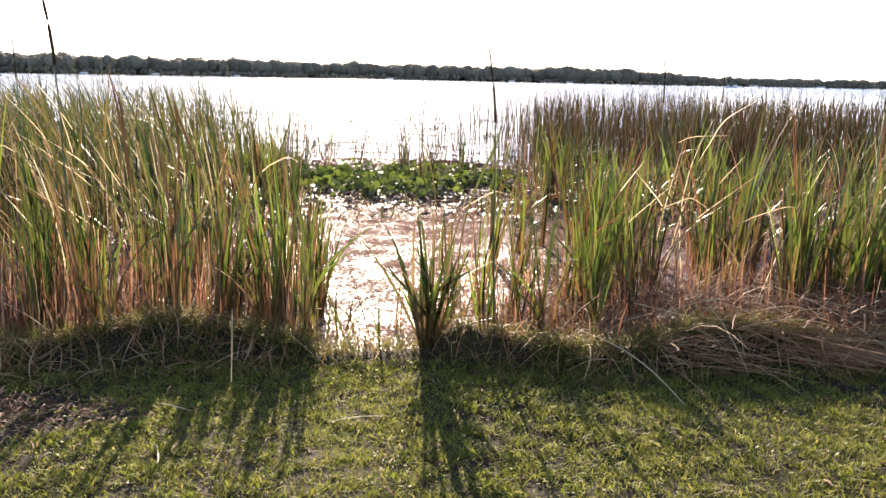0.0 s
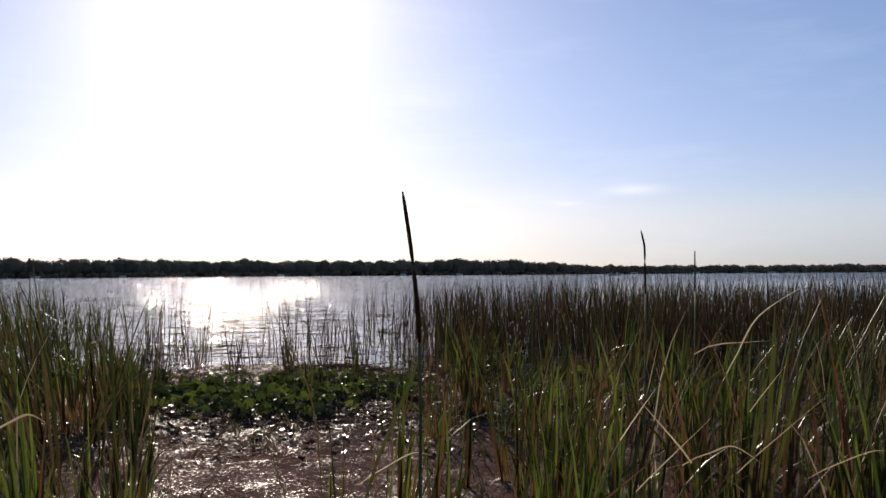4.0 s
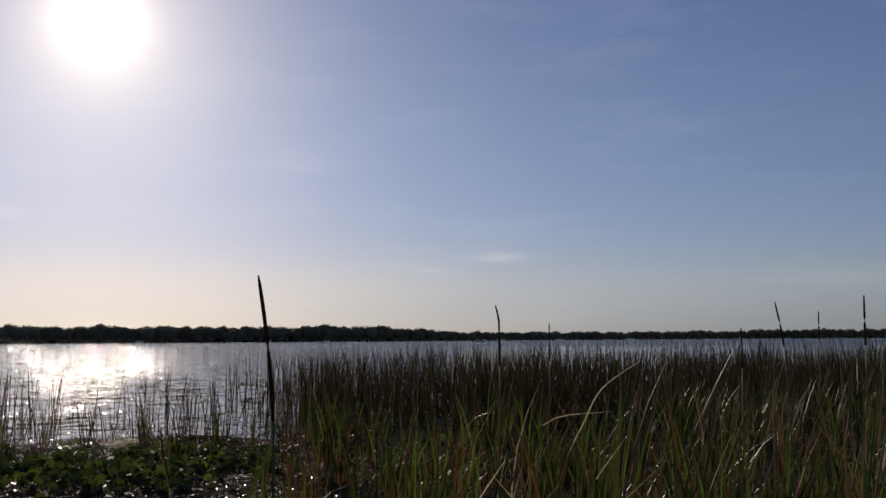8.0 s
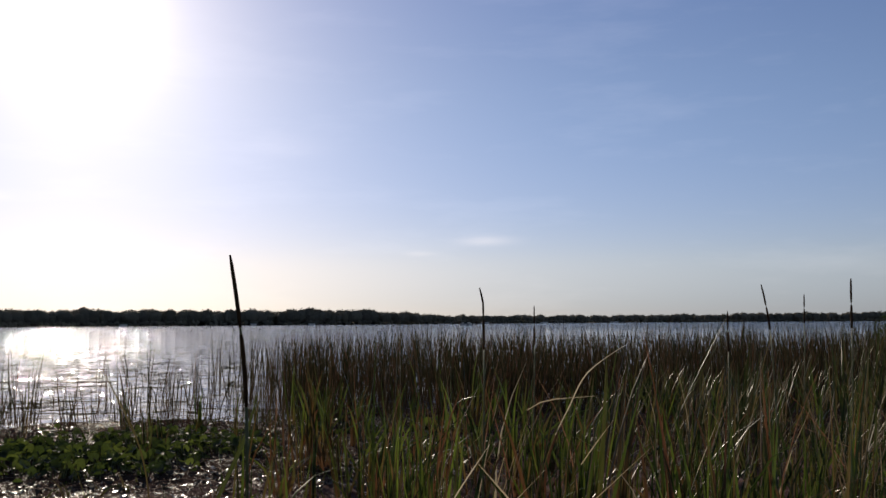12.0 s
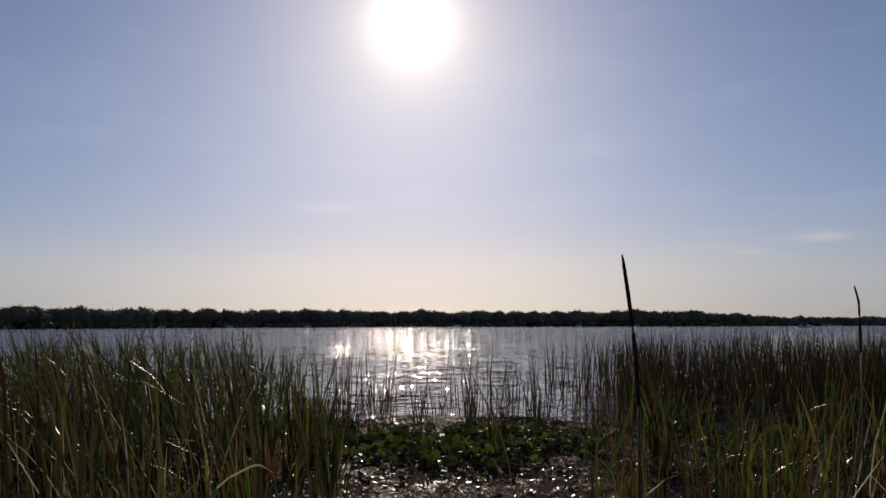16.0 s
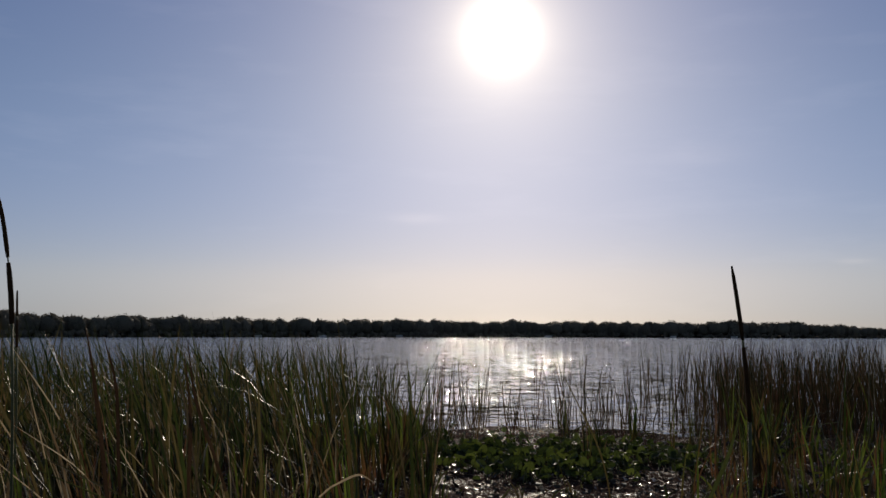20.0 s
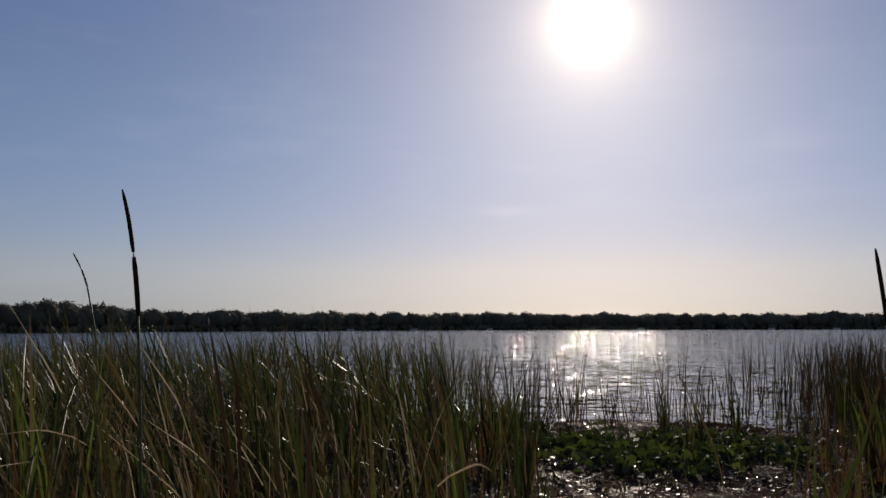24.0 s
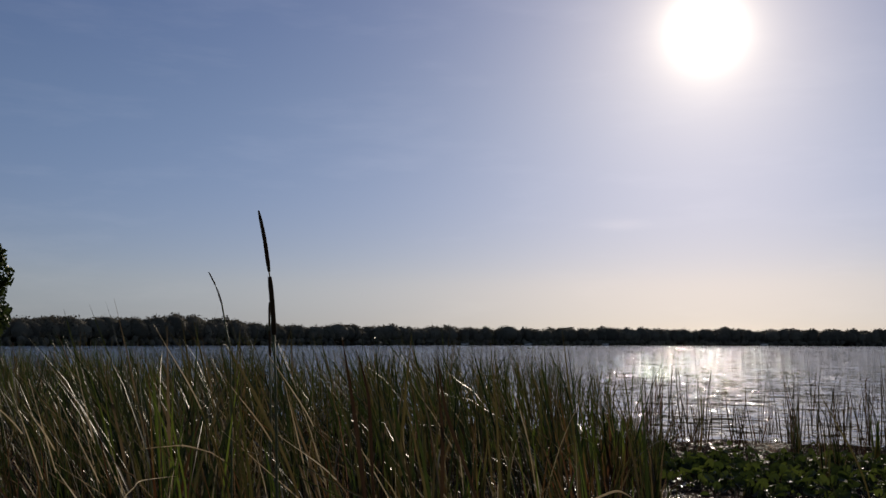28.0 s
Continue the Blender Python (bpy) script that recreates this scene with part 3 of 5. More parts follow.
# ---- floating mat, mud and lily bed ----
def make_mat():
    """The brown raft of rotting stalks between the reeds."""
    rng = np.random.default_rng(11)
    xs, ys = np.linspace(-12, 16, 113), np.linspace(6.75, 21.6, 75)
    X, Y = np.meshgrid(xs, ys, indexing="ij")
    edge = np.minimum(step01((Y - bank_line(X)) / 0.3), step01((21.2 + 0.5 * np.sin(X * 1.1) + 0.3 * np.sin(X * 2.7) - Y) / 0.5))
    Z = WATER - 0.03 + 0.056 * edge + 0.009 * np.sin(X * 5.1 + Y * 3.3) * np.sin(Y * 6.2 - X) + rng.normal(0, 0.007, X.shape)
    v = np.stack([X, Y, Z], -1).reshape(-1, 3)
    m = len(ys)
    i, j = np.meshgrid(np.arange(len(xs) - 1), np.arange(m - 1), indexing="ij")
    f = np.stack([i * m + j, (i + 1) * m + j, (i + 1) * m + j + 1, i * m + j + 1], -1).reshape(-1, 4)
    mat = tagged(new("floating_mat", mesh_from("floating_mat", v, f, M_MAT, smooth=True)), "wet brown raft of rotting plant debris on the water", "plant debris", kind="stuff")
    n = 9000
    x, y = rng.uniform(-6, 9, n), 6.9 + 14 * rng.uniform(0, 1, n) ** 1.4
    a = np.stack([x, y, np.full(n, WATER + 0.022) + rng.uniform(0, 0.02, n)], -1)
    ang, ln = rng.uniform(0, 2 * np.pi, n), rng.uniform(0.03, 0.10, n) + 0.3 * rng.random(n) ** 6
    b = a + np.stack([np.cos(ang) * ln, np.sin(ang) * ln, rng.normal(0, 0.012, n)], -1)
    b[:, 2] = np.maximum(b[:, 2], WATER + 0.022)
    tagged(new("floating_straw", mesh_from("floating_straw", *straws_args(straws(rng, a, b, rng.uniform(0.004, 0.011, n), rng.uniform(0, 0.02, n), 3), M_DEAD))), "broken dead reed pieces strewn on the wet mat", "plant debris", kind="stuff")


def straws_args(vfu, mat):
    return vfu[0], vfu[1], mat, vfu[2]


make_mat()


def scatter(rng, n, x0, x1, y0, y1, keep):
    x, y = rng.uniform(x0, x1, n), rng.uniform(y0, y1, n)
    ok = rng.random(n) < keep(x, y)
    return x[ok], y[ok]


def clumped(x, y, s=1.0):
    """A patchy cover from 0 to 1."""
    return np.clip(0.34 + 0.46 * np.sin(x * 2.9 * s + np.sin(y * 2.1 * s) * 1.3) * np.sin(y * 2.3 * s + x * 0.9) + 0.25 * np.sin(x * 6.7 * s + y * 4.9), 0, 1)


def lily_leaf_mesh(rng, name, r):
    """A cupped round leaf with a notch and a wavy rim."""
    k = 14
    ang = np.linspace(0.18, 2 * np.pi - 0.18, k)
    v = [(0, 0, 0)]
    for f in (0.55, 1.0):
        for q in ang:
            rr = r * f * (1 + 0.05 * math.sin(3 * q + r * 40))
            v.append((rr * math.cos(q), rr * math.sin(q), 0.22 * r * f * f + 0.05 * r * f * math.sin(4 * q + 1) + rng.normal(0, 0.01 * r)))
    faces = []
    for q in range(k - 1):
        faces.append((0, 1 + q, 2 + q, 2 + q))
        faces.append((1 + q, 1 + k + q, 2 + k + q, 2 + q))
    bm = bmesh.new()
    vs = [bm.verts.new(p) for p in v]
    for f in faces:
        bm.faces.new([vs[q] for q in dict.fromkeys(f)])
    return from_bm(name, bm, M_PAD)


def make_lilies():
    rng = np.random.default_rng(5)
    leaves = [lily_leaf_mesh(rng, "lily_leaf", rng.uniform(0.032, 0.070)) for _ in range(6)]
    stalks = [from_bm("stalk", tube([(0, 0, 0), (0.01, 0.02, 0.5), (0, 0, 1)], [0.008, 0.007, 0.006], 5), M_STEM) for _ in range(2)]
    plants = []
    for _ in range(5):
        e = tagged(new("lily_plant"), "bright green water lily with round raised leaves", "water lily", "lily bed in the shallows")
        for q in range(30):
            px, py, h = rng.normal(0, 0.22), rng.normal(0, 0.22), rng.uniform(0.0, 0.20)
            le = part("leaf", leaves[rng.integers(6)], e)
            le.matrix_basis = pose(px, py, h, rng.normal(0, 44), rng.normal(0, 44), rng.uniform(0, 360)) @ Matrix.Scale(rng.uniform(0.6, 1.3), 4)
            st = part("stalk", stalks[rng.integers(2)], e)
            st.matrix_basis = pose(px, py, -0.1, rng.normal(0, 3), rng.normal(0, 3), 0) @ Matrix.Diagonal((1, 1, h + 0.1, 1))
        plants.append(e)
    spots = []
    while len(spots) < 52:
        x, y = rng.uniform(-4.5, 7), 14.4 + 4.4 * rng.beta(2, 1.7)
        dens = (1.0 if -0.1 - 0.1 * (y - 16) < x < 3.6 else 0.10) * (0.06 + 0.94 * float(clumped(np.array(x * 0.7), np.array(y * 0.8))))
        if rng.random() < dens and all((x - a) ** 2 + (y - b) ** 2 > 0.12 for a, b in spots):
            spots.append((x, y))
    for q, (x, y) in enumerate(spots):
        m = pose(x, y, WATER, 0, 0, rng.uniform(0, 360))
        if q < 5:
            plants[q].matrix_basis = m
        else:
            copy_thing(plants[q % 5], m)
    # dead dark leaves lying wet round the lily bed
    n = 1600
    x = rng.uniform(-3.0, 6.0, n)
    y = np.where(rng.random(n) < 0.7, rng.normal(13.9, 0.9, n), rng.uniform(15, 21.3, n))
    r, ang = rng.uniform(0.012, 0.05, n), rng.uniform(0, 6.28, n)
    q = np.linspace(0, 2 * np.pi, 7)[:-1]
    rr = r[:, None] * rng.uniform(0.6, 1.2, (n, 6))
    dx, dy = rr * np.cos(q + ang[:, None]), rr * 0.7 * np.sin(q + ang[:, None])
    tx, ty = rng.normal(0, 0.8, n)[:, None], rng.normal(0, 0.8, n)[:, None]
    z = WATER + 0.025 + np.abs(dx * tx + dy * ty) + rng.uniform(0, 0.03, (n, 6))
    v = np.stack([x[:, None] + dx, y[:, None] + dy, z], -1).reshape(-1, 3)
    o = np.arange(n)[:, None] * 6
    f = np.concatenate([o + np.array([[0, 1, 2, 3]]), o + np.array([[0, 3, 4, 5]])])
    tagged(new("dead_lily_leaves", mesh_from("dead_lily_leaves", v, f, M_MUD)), "dark wet dead leaves floating round the lilies", "plant debris", kind="stuff")


make_lilies()


# ---- reeds ----
def reed_patch(seed, name, label, n, area, keep, mat, h, w, lean=0.10, droop=0.10, segs=6, side=None, bunch=1, bent=0.08, far=None):
    """Leaf blades over an area; with bunch > 1 they rise in plants of so many leaves."""
    rng = np.random.default_rng(seed)
    x, y = scatter(rng, n, *area, keep)
    c = np.repeat(np.arange(len(x)), bunch)
    away = np.where(x > 1.7, 0.09, 0.13) * step01((np.abs(x - 1.7) - 2.2) / 3)          # the wind bends the outer stands
    size = rng.normal(1, h[1] * 0.6, len(x))[c] if bunch > 1 else 1.0
    tilt, toward = (away + np.abs(rng.normal(0, lean, len(x))))[c], (rng.uniform(0, 2 * np.pi, len(x)) if side is None else rng.normal(side, 1.0, len(x)))[c]
    x, y = x[c], y[c]
    k = len(x)
    z = np.maximum(land(x, y), -0.4) - 0.02
    local = 0.74 + 0.34 * clumped(x * 0.6 + 5, y * 0.6, 0.8)
    if x.min() < 0.9 and h[0] < 1.6 and area[3] < 15:
        local = local * (1 - 0.16 * step01((x + 0.6) / 1.2))          # lower towards the gap
    height = h[0] * local * (size * rng.normal(1, h[1], k)).clip(0.35, 1.08) - z
    if far:
        height = height * far(x, y)
    dr = np.where(rng.random(k) < bent, rng.uniform(0.25, 0.8, k), np.abs(rng.normal(0, droop, k)))
    if bunch > 1:
        fan = rng.normal(0, 0.05, k)
        own = rng.uniform(0, 2 * np.pi, k)
        hx, hy = tilt * np.cos(toward) + fan * np.cos(own), tilt * np.sin(toward) + fan * np.sin(own)
        tilt, toward = np.hypot(hx, hy), np.arctan2(hy, hx)
        x, y = x + rng.normal(0, 0.018, k), y + rng.normal(0, 0.018, k)
    vfu = blades(rng, np.stack([x, y, z], -1), height, rng.uniform(w[0], w[1], k), tilt, dr, segs, heading=toward)
    return tagged(new(name, mesh_from(name, vfu[0], vfu[1], mat, vfu[2], smooth=True)), label, "reeds", kind="stuff")


def depth(x, y):
    return y - bank_line(x)


def left_near(x, y):
    d = depth(x, y)
    edge = step01((1.10 + 0.12 * np.sin(y * 3) - 0.05 * (y - 6.5) - x) / 0.25)
    return edge * (d > 0.0) * np.exp(-np.maximum(d - 1.3, 0) / 1.6) * (0.15 + 0.85 * clumped(x, y))


def left_deep(x, y):
    """The stand runs on into the lake away from the gap."""
    az = np.degrees(np.arctan2(x - 1.6, y - 3.6))
    return step01((-7.7 - az) / 3.5) * (depth(x, y) > 1.2) * (0.22 + 0.5 * clumped(x, y, 0.8)) * (0.5 + 0.9 * step01((-13 - az) / 9)) * (0.5 + 0.5 * step01((depth(x, y) - 2) / 3))


def right_near(x, y):
    d = depth(x, y)
    edge = step01((x - (1.95 + 0.06 * (y - 6.5))) / 0.5) * (0.30 + 0.70 * step01((x - 2.5) / 1.1))
    edge = edge * (1 - 0.8 * step01((x - 3.1) / 0.4) * step01((6.2 - x) / 0.5) * (d < 0.85))     # the fallen heap lies here
    return edge * (d > 0.0) * np.exp(-np.maximum(d - 2.0, 0) / 1.2) * (0.12 + 0.88 * clumped(x, y))


def right_deep(x, y):
    return step01((x - 1.9 - 0.40 * (y - 3.5)) / 1.5) * (depth(x, y) > 1.2) * (0.25 + 0.5 * clumped(x, y, 0.8))


def mid_right(x, y):
    """Loose plants standing on the mat between the bank and the rushes."""
    az = np.degrees(np.arctan2(x - 1.7, y - 3.6))
    return step01((az - 1.5) / 9) * (depth(x, y) > 1.6) * (0.12 + 0.88 * np.clip(np.sin(x * 3.3 + 0.8 * np.sin(y * 1.9)) * np.sin(y * 2.6 + x * 0.7) + 0.1, 0, 1))


def lower_out(x, y):
    """Shorter plants further out, but not towards the bushes."""
    az, d = np.degrees(np.arctan2(x - 1.7, y - 3.6)), np.hypot(x - 1.7, y - 3.6)
    return 1 - 0.030 * np.clip(d - 5.5, 0, 9) * (1 - 0.8 * step01((az - 24) / 12))


STANDS = (
    (1, "dense green cattail leaves standing along the bank", 340, (-12, 1.3, 6.3, 14), left_near, M_REED, 0.07, 8),
    (2, "dense green cattail leaves standing along the bank", 225, (1.9, 14, 6.3, 14), lambda x, y: right_near(x, y) * step01((7.0 - x) / 1.8), M_REED, 0.10, 8),
    # right-hand reeds take the darker copy in place of self-shadow
    (22, "reeds leaning along the bank, coloured darker for shade", 430, (1.9, 14, 6.3, 14), lambda x, y: right_near(x, y) * step01((x - 5.2) / 1.8), M_SHADED_MARSH, 0.15, 8),
    (12, "rusty dry cattail leaves among the green stand", 320, (-12, 1.2, 6.3, 14), lambda x, y: left_near(x, y) * (clumped(x * 1.4 + 2, y, 1.1) > 0.3) * step01((0.75 - x) / 0.7), M_DRY, 0.10, 6),
    (13, "rusty and tan cattail leaves among the green stand", 230, (1.9, 14, 6.3, 14), lambda x, y: right_near(x, y) * (0.35 + 0.65 * step01((5.6 - x) / 1.5)) * (clumped(x * 1.4 + 2, y, 1.1) > 0.3), M_DRY, 0.15, 6),
)
for seed, label, n, area, keep, mat, lean, bunch in STANDS:
    reed_patch(seed, "reed_bed", label, n, area, keep, mat, (1.53 if area[0] < 0 else 1.58, 0.19), ((0.010, 0.020) if area[0] < 0 else (0.011, 0.024)) if mat != M_DRY else (0.008, 0.017), lean=lean, droop=0.07, bunch=bunch, side=3.1 if area[0] < 0 else 0.1)
reed_patch(5, "reed_bed", "loose green cattail leaves rising out of the wet mat", 270, (2, 15, 8.5, 19.6), mid_right, M_REED, (1.06, 0.28), (0.020, 0.038), lean=0.09, droop=0.07, bunch=7, side=0.1, far=lower_out)
reed_patch(25, "reed_bed", "loose rusty cattail leaves rising out of the wet mat", 80, (2, 15, 8.5, 19.6), mid_right, M_DRY, (0.95, 0.2), (0.010, 0.018), lean=0.14, droop=0.10, bunch=5, side=0.1, far=lower_out)
reed_patch(3, "reed_bed", "tall mixed reeds on the shore beside the bushes", 4200, (9, 30, 8, 34), lambda x, y: (depth(x, y) > 0) * (depth(x, y) < 7) * 0.8 * step01((np.degrees(np.arctan2(x - 1.7, y - 3.5)) - 41) / 6), M_SEDGE, (1.50, 0.18), (0.012, 0.026), lean=0.16, segs=4, side=0.1)
reed_patch(19, "reed_bed", "tallest reeds in front of the bushes", 900, (11, 24, 12, 26), lambda x, y: 0.8 * step01((np.degrees(np.arctan2(x - 1.7, y - 3.5)) - 42) / 5) * (depth(x, y) > 0.2), M_SEDGE, (1.85, 0.16), (0.012, 0.026), lean=0.16, segs=5, side=0.1, bunch=5)
reed_patch(4, "reed_bed", "tall mixed reeds on the shore", 5000, (-28, -6, 8, 34), lambda x, y: (depth(x, y) > 0) * (depth(x, y) < 7) * 0.8, M_REED, (1.46, 0.18), (0.012, 0.024), segs=4)
reed_patch(10, "reed_bed", "mixed green reeds filling the shallows", 2300, (-22, 0.9, 7.5, 20.5), left_deep, M_SHADED_MARSH, (1.72, 0.30), (0.014, 0.030), lean=0.13, droop=0.14, segs=5, bunch=5, side=3.1, bent=0.16)
reed_patch(14, "reed_bed", "brown dry reeds leaning in the shallows", 1300, (-22, 0.9, 7.2, 18), left_deep, M_SHADED_MARSH, (1.68, 0.30), (0.013, 0.026), lean=0.20, droop=0.16, segs=5, bunch=5, side=3.1, bent=0.16)
reed_patch(11, "reed_bed", "mixed green reeds filling the shallows", 1300, (3, 24, 7.5, 21), right_deep, M_SHADED_MARSH, (1.12, 0.30), (0.018, 0.034), lean=0.16, droop=0.12, segs=5, bunch=4, side=0.1, far=lower_out)
reed_patch(15, "reed_bed", "brown dry reeds leaning in the shallows", 900, (3, 24, 7.2, 18), right_deep, M_SHADED_MARSH, (1.10, 0.30), (0.014, 0.026), lean=0.24, droop=0.2, segs=5, bunch=4, side=0.1, far=lower_out)


DRY_ARCHES = ((16, (-8, 0.2, 6.6, 12), lambda x, y: left_near(x, y) * step01((0.2 - x) / 1.5), 2.8, 400), (18, (2.4, 10, 6.6, 12), lambda x, y: right_near(x, y) * step01((x - 2.6) / 1.5), 0.3, 420))
for seed, area, keep, side, n in DRY_ARCHES:
    reed_patch(seed + 20, "reed_bed", "thin brown dry leaves crossing in the stand", n * 2, area, keep, M_DEAD, (1.36, 0.25), (0.004, 0.010), lean=0.30, droop=0.35, segs=6, side=side)
    reed_patch(seed, "reed_bed", "thin pale dry leaves arching through the stand", n, area, keep, M_STRAW, (1.30, 0.25), (0.004, 0.010), lean=0.30, droop=0.3, segs=6, side=side, bent=0.25)


# dry tips whose pale colour also paints glints among the dark reeds
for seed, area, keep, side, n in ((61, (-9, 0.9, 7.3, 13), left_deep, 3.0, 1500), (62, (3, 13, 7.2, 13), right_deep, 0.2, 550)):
    reed_patch(seed, "reed_bed", "pale snapped leaf tips slanting in the marsh, partly painted glints", n, area, keep, M_BENT, (1.25 if side > 1 else 1.0, 0.3), (0.008, 0.014), lean=0.30, droop=0.14, segs=7, side=side, bent=0.3)


def rush_right(x, y):
    az = np.degrees(np.arctan2(x - 1.7, y - 3.5))
    thick = 0.10 + 0.9 * step01((az - 6.6) / 5.0)
    return step01((az - 4.4) / 1.5) * thick * (y > 19.4 + 0.6 * np.sin(x * 1.3)) * (0.35 + 0.65 * clumped(x, y, 0.6))


def rush_left(x, y):
    az = np.degrees(np.arctan2(x - 1.5, y - 3.6))
    return (step01((-8.6 - az) / 0.8) + 0.12 * step01((-5.5 - az) / 2)) * (y > 20.5 + 0.5 * np.sin(x)) * (0.30 + 0.7 * clumped(x, y, 0.9)) * np.where(az > -14, 1.0, 0.7) * (y < 25.5 + np.sin(x * 0.9))


def rush_mid(x, y):
    c = np.clip(1.3 * np.clip(np.sin(x * 4.3 + 0.7 + np.sin(y * 2.1)) * np.sin(y * 3.1 + x * 1.7) + 0.1, 0, 1) ** 2.6, 0.015, 1) * np.exp(-np.maximum(0, y - 20) / 2.5)
    return c * (y > 19.0 + 0.8 * np.sin(x * 2.3))


reed_patch(6, "rush_bed", "dark thick stand of rushes in open water", 21000, (2.6, 30, 19, 30), rush_right, M_RUSH, (1.54, 0.28), (0.011, 0.021), lean=0.08, droop=0.04, segs=4)
reed_patch(7, "rush_bed", "thin stand of rushes with water showing through", 2300, (-26, 0.2, 19, 27), rush_left, M_SEDGE, (1.50, 0.16), (0.010, 0.020), lean=0.07, droop=0.05, segs=4, bunch=5)
reed_patch(8, "rush_bed", "sparse tufts of rushes standing in the glitter", 950, (-2.8, 5.0, 18.6, 26), rush_mid, M_RUSH, (1.25, 0.32), (0.008, 0.016), lean=0.08, droop=0.06, segs=4, bunch=5)
reed_patch(9, "reed_bed", "scattered reeds between mat and lilies", 950, (-6, 8, 8.5, 20.5), lambda x, y: 0.7 * np.clip(np.sin(x * 3.1 + y) * np.sin(y * 2.7) - 0.15, 0, 1) * np.where((x > 0.2) & (x < 2.0 + 0.05 * y), np.where(y < 14.5, 0.06, 0.35), 1.0), M_REED, (1.05, 0.25), (0.010, 0.020), segs=5, bunch=4)


def low_left(x, y):
    """Low growth between the left stand and the lilies."""
    az = np.degrees(np.arctan2(x - 1.6, y - 3.6))
    return step01((-6.5 - az) / 1.5) * step01((az + 11) / 2) * (0.3 + 0.7 * clumped(x * 1.2, y))


reed_patch(63, "reed_bed", "low dark marsh plants between the stand and the lilies", 420, (-2.2, 1.1, 11.5, 20.3), low_left, M_SHADED_MARSH, (0.56, 0.3), (0.014, 0.028), lean=0.16, droop=0.12, segs=4, bunch=7)
reed_patch(64, "reed_bed", "dark tufts rising among the lilies", 34, (-0.6, 4.5, 14.0, 20.0), lambda x, y: 0.5 + 0 * x, M_SHADED_MARSH, (0.66, 0.3), (0.012, 0.024), lean=0.14, droop=0.1, segs=4, bunch=9)


def make_marsh_weeds():
    """Low dark weeds and young shoots spread over the mat."""
    rng = np.random.default_rng(17)
    x, y = scatter(rng, 30000, -9, 12, 9.5, 21.3, lambda x, y: np.clip(clumped(x * 1.3, y * 1.6, 1.2) - 0.25, 0, 1) * np.where((x > 0.2) & (x < 2.9) & (y < 15.6), np.where(y < 12.3, 0.03, 0.4), 1.0))
    k = len(x)
    vfu = flat_blades(rng, np.stack([x, y, np.full(k, WATER)], -1), rng.uniform(0.05, 0.30, k), rng.uniform(0.012, 0.035, k), rng.uniform(0.3, 1.3, k), 2)
    tagged(new("marsh_weeds", mesh_from("marsh_weeds", vfu[0], vfu[1], M_SEDGE, vfu[2])), "low dark green weeds spread over the wet mat", "weeds", kind="stuff")


make_marsh_weeds()


